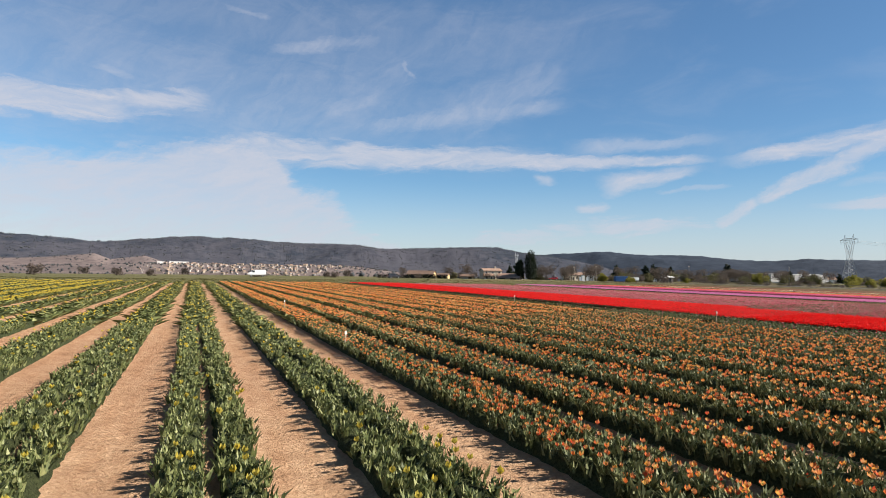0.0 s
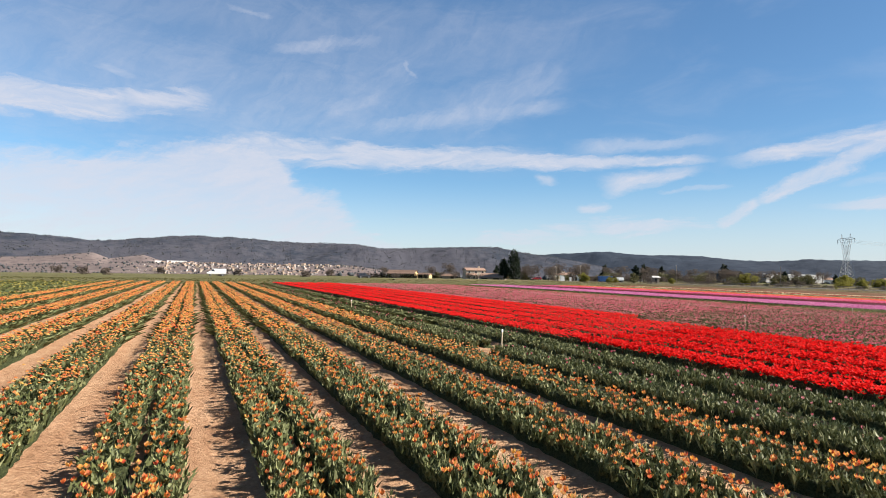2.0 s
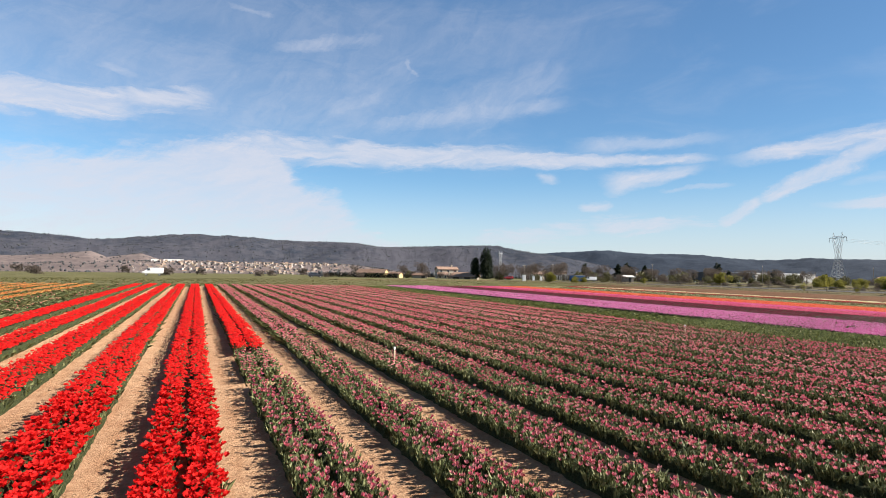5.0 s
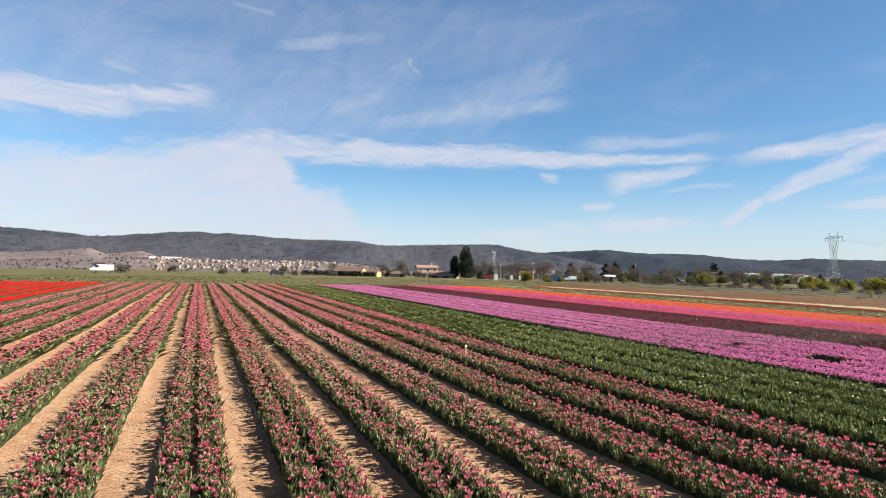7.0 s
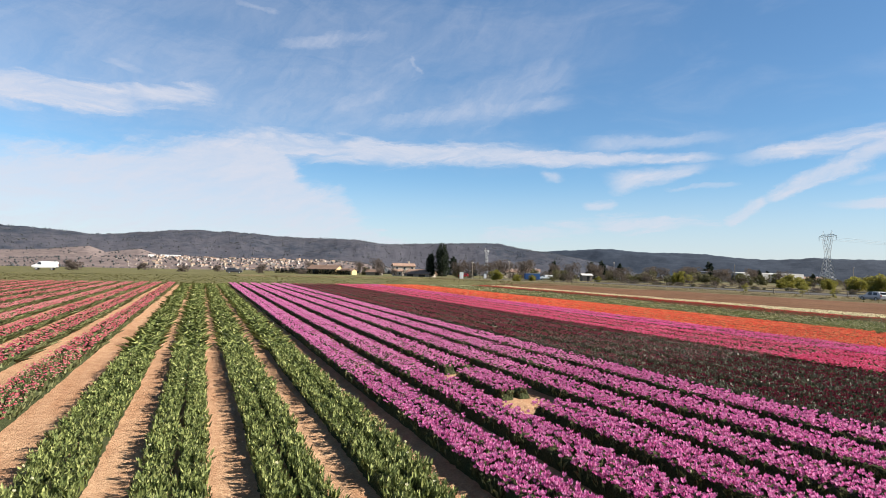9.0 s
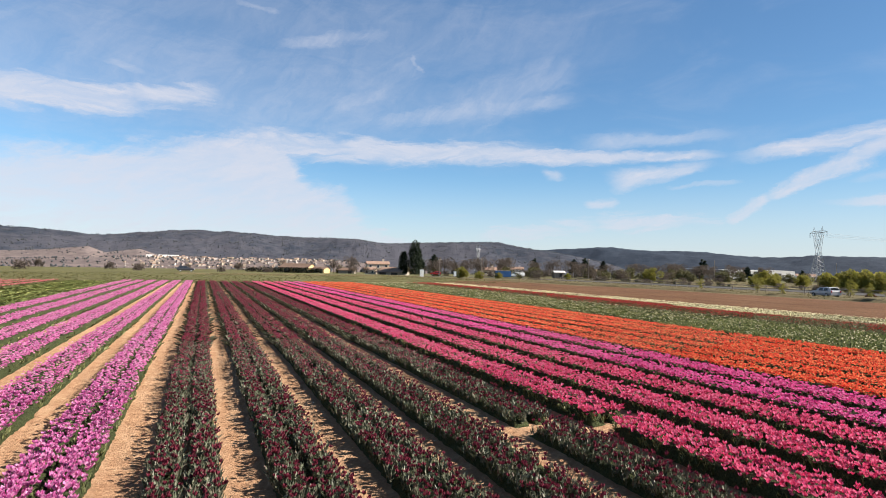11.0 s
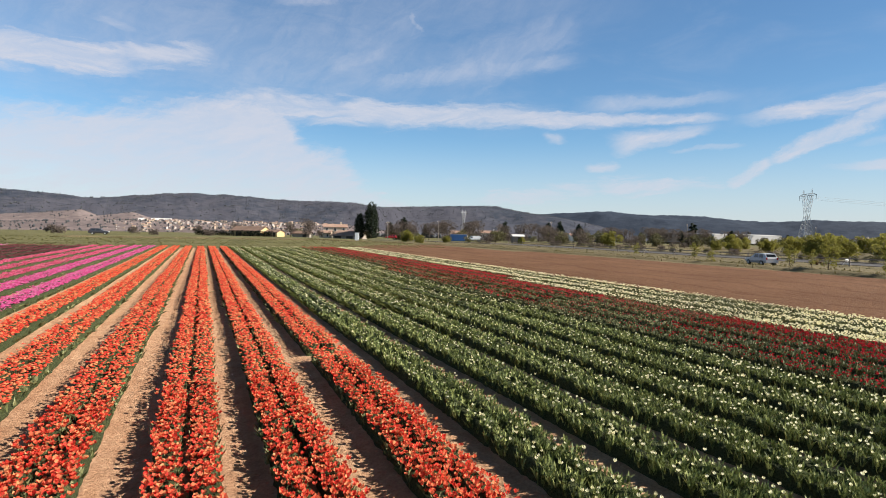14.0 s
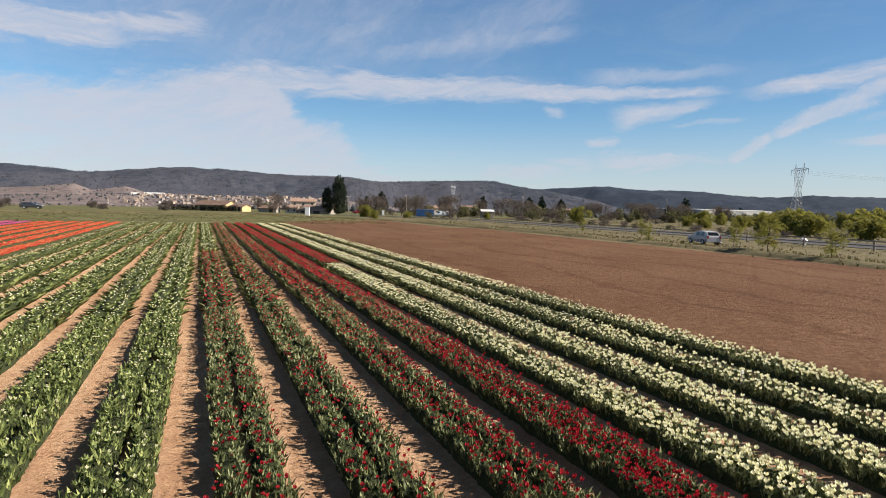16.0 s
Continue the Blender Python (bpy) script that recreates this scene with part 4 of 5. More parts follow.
for i in range(150):
    tx, ty = thick.uniform(152, 470), thick.uniform(128, 262)
    if ty > 118 + (tx - 150) * 0.02 and not (255 < tx < 360 and 120 < ty < 225):
        THICKET.append((tx, ty, thick.uniform(0.6, 1.15)))
for i in range(36):
    THICKET.append((thick.uniform(182, 300), thick.uniform(15, 125), thick.uniform(0.45, 0.9)))
for i in range(60):
    THICKET.append((thick.uniform(174.5, 181), thick.uniform(0, 125), thick.uniform(0.25, 0.45)))
plant_many(tree("thicket", "grey-brown leafless thicket on the plain", "bush", 16, 4.8, 0.1, bushy, TWIG, 620, 0.24, 8, group="thickets of the plain"), THICKET[::2], 17)
plant_many(tree("scrub", "low olive and straw-coloured scrub", "bush", 18, 3.6, 0.08, bushy, OLIVE_LEAF, 620, 0.22, 8, group="scrub of the plain"), THICKET[1::2], 19)
LOW = [(-40, 172, 0.8), (-12, 176, 0.7), (20, 180, 0.9), (48, 186, 0.8), (-70, 182, 0.9), (72, 190, 0.7), (88, 200, 0.8), (-28, 240, 1.0), (30, 260, 1.0), (60, 250, 0.9), (-90, 240, 1.1), (-4, 300, 1.2), (84, 300, 1.2), (-52, 320, 1.2)]
plant_many(tree("field_shrub", "brown leafless thicket along the field road", "bush", 12, 4.2, 0.1, bushy, TWIG, 600, 0.3, 8, group="thickets along the field road"), LOW, 13)
SAPLINGS = [(143.2, 33.3, 0.85), (141.6, 27.4, 0.85), (143.2, 46.5, 0.55), (149.6, 41, 0.75), (151.2, 39.4, 0.6), (152.5, 56.5, 0.7), (150.5, 66, 0.6), (149, 20, 0.8)]
plant_many(tree("sapling", "thin young tree with sparse yellow-green leaves", "tree", 14, 4.0, 0.055, slim, SPRING_LEAF, 1900, 0.075, 14, group="saplings on the verge"), SAPLINGS, 15)


def hedge(x0, y0, x1, y1, wide, tall, seed):
    rng = np.random.default_rng(seed)
    long = math.hypot(x1 - x0, y1 - y0)
    ob = thing("hedge", "dark clipped hedge in front of the barn", "hedge", ((x0 + x1) / 2, (y0 + y1) / 2, -0.9), math.degrees(math.atan2(y1 - y0, x1 - x0)), "hedges of the farm")
    n = int(long / 0.7)
    centres = [(-long / 2 + long * (i + 0.5) / n, rng.normal(0, 0.1), tall * f) for i in range(n) for f in (0.22, 0.55, 0.80)]
    radii = [wide * 0.5 * rng.uniform(0.8, 1.1) for _ in centres]
    v, t = cards(rng, centres, radii, int(long * 110), 0.22)
    v[:, 2] = np.maximum(v[:, 2], 0.0)
    tagged(hold("foliage", tri_mesh("foliage", v, t), HEDGE_LEAF, ob), kind="stuff")
    stem = part("stem", rod(bmesh.new(), (0, 0, -0.1), (0, 0.05, tall * 0.8), 0.06, 0.02, 5), BARK, ob)
    for i in range(n):
        twin = stem if i == 0 else hold("stem", stem.data, (), ob)
        twin.location = (-long / 2 + long * (i + 0.5) / n, 0, 0)


hedge(83.6, 242, 97.5, 230.5, 1.5, 2.0, 31)
hedge(98.6, 229.6, 111.4, 219.5, 1.5, 2.1, 32)

# ---- buildings ----
OCHRE = surface("ochre_render", (0.400, 0.288, 0.136), (0.528, 0.400, 0.216), 3, 0.4, 0.9, 0.01)
CREAM = surface("cream_render", (0.416, 0.352, 0.264), (0.560, 0.496, 0.400), 3, 0.4, 0.9, 0.01)
WHITE_WALL = surface("white_render", (0.62, 0.60, 0.56), (0.80, 0.78, 0.74), 3, 0.3, 0.9, 0.005)
STONE = surface("grey_stone_wall", (0.208, 0.184, 0.152), (0.336, 0.296, 0.248), 4, 0.4, 0.9, 0.02)
TILE = surface("clay_roof_tiles", (0.200, 0.125, 0.092), (0.320, 0.222, 0.168), 5, 0.5, 0.9, 0.03)
DARK_TILE = surface("brown_roof_tiles", (0.104, 0.068, 0.052), (0.192, 0.132, 0.100), 5, 0.5, 0.9, 0.03)
SHEET = surface("dark_metal_cladding", (0.028, 0.032, 0.038), (0.052, 0.056, 0.064), 2, 0.3, 0.5)
PALE_SHEET = surface("pale_metal_cladding", (0.40, 0.39, 0.37), (0.52, 0.51, 0.49), 2, 0.3, 0.85)
SHUTTER = surface("dark_opening", (0.024, 0.022, 0.021), (0.048, 0.044, 0.040), 5, 0.2, 0.6)
WHITE_PAINT = surface("white_paint", (0.68, 0.68, 0.66), (0.82, 0.82, 0.80), 8, 0.2, 0.45)
GALVANISED = surface("galvanised_steel", (0.30, 0.31, 0.32), (0.44, 0.45, 0.46), 6, 0.3, 0.5)
WOOD = surface("weathered_wood", (0.160, 0.136, 0.112), (0.288, 0.248, 0.208), 12, 0.3, 0.9, 0.005)
BLUE_PAINT = surface("faded_blue_paint", (0.036, 0.104, 0.272), (0.064, 0.160, 0.368), 3, 0.4, 0.5)
RUBBER = surface("black_rubber", (0.012, 0.012, 0.012), (0.024, 0.024, 0.024), 20, 0.2, 0.8)


def glass_pane(name="window_glass"):
    mat, nt, bsdf = material(name, 0.06)
    bsdf.inputs["Base Color"].default_value = (0.02, 0.025, 0.03, 1)
    bsdf.inputs["Specular IOR Level"].default_value = 0.6
    return mat


GLASS = glass_pane()


def roof_mesh(w, d, h, rise, over, thick=0.18):
    """A gabled roof, ridge along x, with thickness and overhang."""
    bm = bmesh.new()
    xs, ys = (-w / 2 - over, w / 2 + over), d / 2 + over
    drop = rise * over / (d / 2)
    rows = []
    for x in xs:
        rows.append([bm.verts.new(c) for c in ((x, -ys, h - drop), (x, 0, h + rise), (x, ys, h - drop), (x, ys, h - drop - thick), (x, 0, h + rise - thick), (x, -ys, h - drop - thick))])
    for i in range(6):
        j = (i + 1) % 6
        bm.faces.new((rows[0][i], rows[0][j], rows[1][j], rows[1][i]))
    bm.faces.new(rows[0][::-1])
    bm.faces.new(rows[1])
    return bm


def wall_mesh(w, d, h, rise):
    """Four walls with gables."""
    bm = bmesh.new()
    a = [bm.verts.new((x, y, z)) for z in (-0.4, h) for x, y in ((-w / 2, -d / 2), (w / 2, -d / 2), (w / 2, d / 2), (-w / 2, d / 2))]
    for i in range(4):
        j = (i + 1) % 4
        bm.faces.new((a[i], a[j], a[4 + j], a[4 + i]))
    g = [bm.verts.new((x, 0, h + rise - 0.1)) for x in (w / 2, -w / 2)]
    bm.faces.new((a[5], a[6], g[0]))
    bm.faces.new((a[7], a[4], g[1]))
    return bm


def house(label, at, turn, w, d, h, rise, wall, roof, windows=(), doors=(), chimney=True, category="house", over=0.35, group=""):
    """Front is -y. windows: (x, z, wide, tall) on the front; doors: (x, wide, tall)."""
    ob = thing("house" if category == "house" else category.replace(" ", "_"), label, category, at, turn, group)
    part("wall", wall_mesh(w, d, h, rise), wall, ob)
    top = part("roof", roof_mesh(w, d, h, rise, over), roof, ob)
    if chimney:
        part("chimney", box(bmesh.new(), w * 0.22, w * 0.22 + 0.7, -0.35, 0.35, h + rise * 0.6, h + rise + 0.9), wall, top)
    for x, z, ww, hh in windows:
        win = part("window", box(bmesh.new(), x - ww / 2 - 0.08, x + ww / 2 + 0.08, -d / 2 - 0.05, -d / 2 + 0.06, z - 0.1, z + hh + 0.08), WHITE_PAINT, ob)
        part("pane", box(bmesh.new(), x - ww / 2, x + ww / 2, -d / 2 - 0.07, -d / 2 - 0.052, z, z + hh), GLASS, win)
    for x, ww, hh in doors:
        part("door", box(bmesh.new(), x - ww / 2, x + ww / 2, -d / 2 - 0.06, -d / 2 + 0.05, 0, hh), SHUTTER, ob)
    return ob


FARM_Z = -0.9
house("long farm barn with brown roof and ochre gable", (104.6, 234.2, FARM_Z), -38, 13.5, 8.5, 2.4, 1.7, OCHRE, DARK_TILE, (), ((-3, 2.6, 2.0),), False, "barn")
house("small ochre annex with flat-pitched roof", (113.2, 226.5, FARM_Z), -38, 5.5, 6, 2.0, 0.9, OCHRE, DARK_TILE, ((-1.2, 0.7, 0.9, 0.9),), ((1.4, 1.0, 1.8),), False, "annex")
house("low stone farm shed with clay roof", (123.5, 221, FARM_Z), -25, 7, 5, 1.9, 1.0, STONE, DARK_TILE, (), ((1.5, 1.6, 1.8),), False, "shed")
house("two-storey cream farmhouse with clay tile roof", (136.8, 220, FARM_Z), -12, 9.6, 7, 5.1, 1.1, CREAM, TILE, ((-3.4, 1.0, 0.9, 1.3), (0, 3.3, 0.9, 1.2), (3.4, 3.3, 0.9, 1.2), (-3.4, 3.3, 0.9, 1.2), (3.4, 1.0, 0.9, 1.3)), ((0.6, 1.1, 2.1),))
house("square cream house wing with clay roof", (131.5, 213, FARM_Z), -25, 4.5, 5, 2.6, 0.9, CREAM, TILE, ((-1.2, 0.9, 0.8, 1.1), (1.2, 0.9, 0.8, 1.1)), (), False, "house wing")
house("open farm barn with long red clay roof", (139.5, 206, FARM_Z), -48, 11, 8, 1.9, 1.8, STONE, TILE, (), ((-3, 3.0, 1.8), (2.5, 3.0, 1.8)), False, "barn", 0.6)
house("small brown field hut with pale roof", (182, 149.5, 0), -20, 3.6, 3.2, 2.3, 0.5, WOOD, PALE_SHEET, (), ((0.3, 1.0, 1.9),), False, "hut")
house("dark metal warehouse on the plain", (377, 252, 0), -14, 32, 16, 5.4, 0.6, SHEET, SHEET, (), ((-8, 4, 3.8), (6, 4, 3.8)), False, "warehouse", 0.1)
house("long pale metal warehouse", (421, 241, 0), -10, 56, 20, 5.4, 0.5, PALE_SHEET, PALE_SHEET, (), ((-16, 4, 3.8), (14, 4, 3.8)), False, "warehouse", 0.1)
for spot, size in (((372, 262), 1.0), ((420, 268), 1.1), ((450, 240), 1.2), ((300, 262), 0.9), ((236, 262), 0.9), ((214, 250), 0.8), ((520, 262), 1.3), ((480, 190), 1.0), ((545, 225), 1.4), ((410, 160), 0.9), ((205, 240), 0.8)):
    house("pale village house with clay tile roof", (*spot, far_height(*spot)), -25 + (spot[0] * 7) % 40 - 20, 11 * size, 8 * size, 4.4 * size, 1.5 * size, WHITE_WALL if spot[0] % 4 == 0 else CREAM, TILE, ((-3 * size, 1.6 * size, 1.0, 1.3), (3 * size, 1.6 * size, 1.0, 1.3)), ((0, 1.1, 2.1),), True, "house", 0.35, "scattered houses of the plain")

# ---- the far town ----


TOWN_PALE = surface("weathered_pale_render", (0.30, 0.285, 0.265), (0.42, 0.40, 0.37), 3, 0.3, 0.9)
TOWN_GREY = surface("weathered_grey_render", (0.19, 0.172, 0.155), (0.29, 0.262, 0.235), 3, 0.3, 0.9)
TOWN_OCHRE = surface("weathered_ochre_render", (0.26, 0.215, 0.160), (0.36, 0.305, 0.235), 3, 0.3, 0.9)


def town():
    rng = random.Random(77)
    kinds = []
    for i, (w, d, h, wall, roof) in enumerate(((11, 9, 5, TOWN_OCHRE, TILE), (14, 9, 4, TOWN_GREY, TILE), (9, 9, 5, TOWN_PALE, TILE), (16, 10, 4, TOWN_GREY, DARK_TILE), (12, 10, 4, TOWN_PALE, TILE))):
        kinds.append(house("far town house, pale walls under clay tiles", (0, 0, -400), 0, w, d, h, 2.0, wall, roof, (), (), i % 2 == 0, "house", 0.4, "houses of the town"))
    used = set()
    for i in range(230):
        a = rng.choice((-6.2, -4.6, -3.0, -1.2, 0.4, 2.0, 3.4, 4.8, 6.2, 7.6, 9.0, 10.5, 12.0, 14.0)) + rng.gauss(0, 0.7)
        x, y, z = town_spot(a, min(0.80, 0.10 + 0.68 * rng.random()))
        m = pose(x, y, z - 0.5, 0, 0, rng.uniform(-70, 70)) @ Matrix.Diagonal((*[rng.uniform(0.4, 0.8)] * 3, 1))
        k = rng.randrange(5)
        if k not in used:
            kinds[k].matrix_basis = m
            used.add(k)
        else:
            copy_thing(kinds[k], m)
    for a, v, w, h in ((-4.5, 0.78, 22, 7), (-2.9, 0.80, 64, 8)):
        x, y, z = town_spot(a, v)
        house("long white factory on the slope above the town", (x, y, z), 0, w, 24, h, 1.2, WHITE_WALL, PALE_SHEET, (), (), False, "factory", 0.2)


def crowded_roofs():
    """The crowded middle of the town: small gabled houses close together."""
    rng = random.Random(91)
    verts, faces, mats = [], [], []
    for i in range(190):
        a = rng.choice((-4.0, -1.8, -0.4, 1.0, 2.4, 3.6, 4.6, 5.6, 6.8, 8.4, 10.0, 12.5)) + rng.gauss(0, 0.55)
        x, y, z = town_spot(a, 0.12 + 0.66 * rng.random())
        w, d, h, t = rng.uniform(3, 6), rng.uniform(3, 4.5), rng.uniform(3, 6), rng.uniform(-1.2, 1.2)
        c, n, k = math.cos(t), math.sin(t), len(verts)
        for u, v, q in ((-w, -d, -2), (w, -d, -2), (w, d, -2), (-w, d, -2), (-w, -d, h), (w, -d, h), (w, d, h), (-w, d, h), (-w, 0, h + 2), (w, 0, h + 2)):
            verts.append((x + u * c - v * n, y + u * n + v * c, z + q))
        faces += [(k, k + 1, k + 5, k + 4), (k + 2, k + 3, k + 7, k + 6), (k + 1, k + 2, k + 6, k + 9, k + 5), (k + 3, k, k + 4, k + 8, k + 7), (k + 4, k + 5, k + 9, k + 8), (k + 6, k + 7, k + 8, k + 9)]
        mats += [rng.choice((0, 1, 1, 2, 2))] * 4
        mats[-3:] = mats[-4:-3] * 3
        mats += [rng.choice((3, 3, 4))] * 2
    me = bpy.data.meshes.new("town_houses")
    me.from_pydata(verts, [], faces)
    me.polygons.foreach_set("material_index", mats)
    tagged(hold("town_houses", me, [TOWN_PALE, TOWN_OCHRE, TOWN_GREY, TILE, DARK_TILE]), "crowded small houses of the far town centre", "town", kind="stuff")


town()
crowded_roofs()

# ---- road, verge and fence beside the ploughed field ----


def slab(name, label, outline, z0, z1, mat, category="road"):
    bm = bmesh.new()
    low, high = [bm.verts.new((x, y, z0)) for x, y in outline], [bm.verts.new((x, y, z1)) for x, y in outline]
    bm.faces.new(high)
    for i in range(len(outline)):
        j = (i + 1) % len(outline)
        bm.faces.new((low[i], low[j], high[j], high[i]))
    me = bpy.data.meshes.new(name)
    bm.to_mesh(me)
    bm.free()
    return tagged(hold(name, me, mat), label, category, kind="structure")


slab("road_side", "grey asphalt road behind the fence", ((163, -200), (175, -200), (175, 90), (170, 128), (150, 165), (144, 162), (161, 126), (163, 90)), -0.3, 0.05, ASPHALT)
slab("road_far", "narrow grey road across the end of the field", ((-600, 163), (-600, 158), (140, 158), (144, 162), (140, 163)), -0.3, 0.05, ASPHALT)


def bank():
    """The low earth bank with dry grass between the ploughed field and the road."""
    rng = np.random.default_rng(41)
    line = [(141, -60), (140, 0), (140.3, 22), (142, 40), (143, 60), (140.5, 86), (138.5, 108), (130, 122), (112, 132), (60, 128)]
    px, py = zip(*line)
    s = np.concatenate([[0], np.cumsum(np.hypot(np.diff(px), np.diff(py)))])
    q = np.arange(0, s[-1], 0.8)
    cx, cy = np.interp(q, s, px), np.interp(q, s, py)
    nx, ny = np.gradient(cy), -np.gradient(cx)
    nl = np.hypot(nx, ny)
    verts, tris, cols = [], [], 7
    for i in range(len(q)):
        for k in range(cols):
            w = (k - 3) / 3
            h = 0.45 * (1 - abs(w) ** 1.6) * (0.7 + 0.5 * noise.noise(Vector((cx[i] * 0.3, cy[i] * 0.3, 2)))) + 0.08 * noise.noise(Vector((cx[i] * 1.3, cy[i] * 1.3, k)))
            verts.append((cx[i] + nx[i] / nl[i] * w * 1.7, cy[i] + ny[i] / nl[i] * w * 1.7, h if 0 < k < cols - 1 else -0.08))
    for i in range(len(q) - 1):
        for k in range(cols - 1):
            a = i * cols + k
            tris += [(a, a + cols, a + 1), (a + 1, a + cols, a + cols + 1)]
    tagged(hold("verge_bank", tri_mesh("verge_bank", verts, tris, True), DRY_GRASS), "low earth bank with dry grass along the field", "bank", kind="structure")
    return cx, cy


bank_x, bank_y = bank()
STRAW = per_island("dry_grass_blades", ((0.088, 0.080, 0.028), (0.176, 0.144, 0.064), (0.272, 0.224, 0.120), (0.104, 0.120, 0.032)), 0.8, 0.2)
MEADOW = per_island("green_grass_blades", ((0.056, 0.062, 0.018), (0.092, 0.096, 0.030), (0.150, 0.142, 0.052), (0.200, 0.172, 0.078)), 0.8, 0.2)


def tuft(rng, tall, wide, blades=5):
    bits = []
    for i in range(blades):
        a, o = rng.uniform(0, 6.28), rng.uniform(0.2, 1.0) * wide
        c, s = math.cos(a), math.sin(a)
        bits.append((np.array([(-s * wide * 0.12, c * wide * 0.12, 0), (s * wide * 0.12, -c * wide * 0.12, 0), (c * o, s * o, tall * rng.uniform(0.6, 1.1))]), np.array([(0, 1, 2)])))
    return joined(bits)


def grass(name, label, at, mat, seed, tall, wide):
    rng = np.random.default_rng(seed)
    v, t = strew([tuft(rng, tall, wide) for _ in range(5)], at, rng, (0.5, 1.5), 0.2)
    tagged(hold(name, tri_mesh(name, v, t), mat), label, "grass", kind="stuff")


def strew_grass():
    rng = np.random.default_rng(51)
    n = 6000
    i = rng.integers(0, len(bank_x), n)
    x, y = bank_x[i] + rng.normal(0, 1.2, n), bank_y[i] + rng.normal(0, 1.2, n)
    x = np.where(y < 115, x + np.abs(rng.normal(0, 2.2, n)), x)
    grass("dry_grass", "dry straw-coloured grass on the bank by the field", np.stack([x, y, np.full(n, 0.05)], -1), STRAW, 52, 0.26, 0.3)
    n = 7000
    x = rng.uniform(-60, 130, n)
    y = field_end(x) + 0.5 + rng.uniform(0, 1, n) ** 1.3 * 60
    grass("rough_grass", "rough green and straw grass beyond the rows", np.stack([x, y, np.full(n, 0.0)], -1), MEADOW, 53, 0.14, 0.5)
    n = 5000
    x, y = rng.uniform(144, 240, n), rng.uniform(-10, 150, n)
    keep = (x < 163) | (x > 173)
    grass("verge_grass", "mixed dry and green grass beside the road", np.stack([x, y, np.full(n, 0.0)], -1)[keep], STRAW, 54, 0.17, 0.4)


strew_grass()


def fence():
    ob = thing("roadside_fence", "low weathered wooden fence along the road", "fence", (159, 0, 0))
    ys = np.arange(-20, 124, 6.6)
    post = None
    for y in ys:
        bm = box(bmesh.new(), -0.075, 0.075, -0.075, 0.075, -0.3, 1.15, 0.015)
        if post is None:
            post = part("post", bm, WOOD, ob)
            post.location = (0, y, 0)
        else:
            bm.free()
            twin = hold("post", post.data, None, ob)
            twin.location = (0, y, 0)
    for z in (0.55, 0.98):
        for a, b in zip(ys[:-1], ys[1:]):
            rail = part("rail", box(bmesh.new(), -0.03, 0.03, a, b - 0.02, z - 0.06, z + 0.06), WOOD, ob)
            rail.location = (-0.11, 0, random.uniform(-0.02, 0.02))


fence()

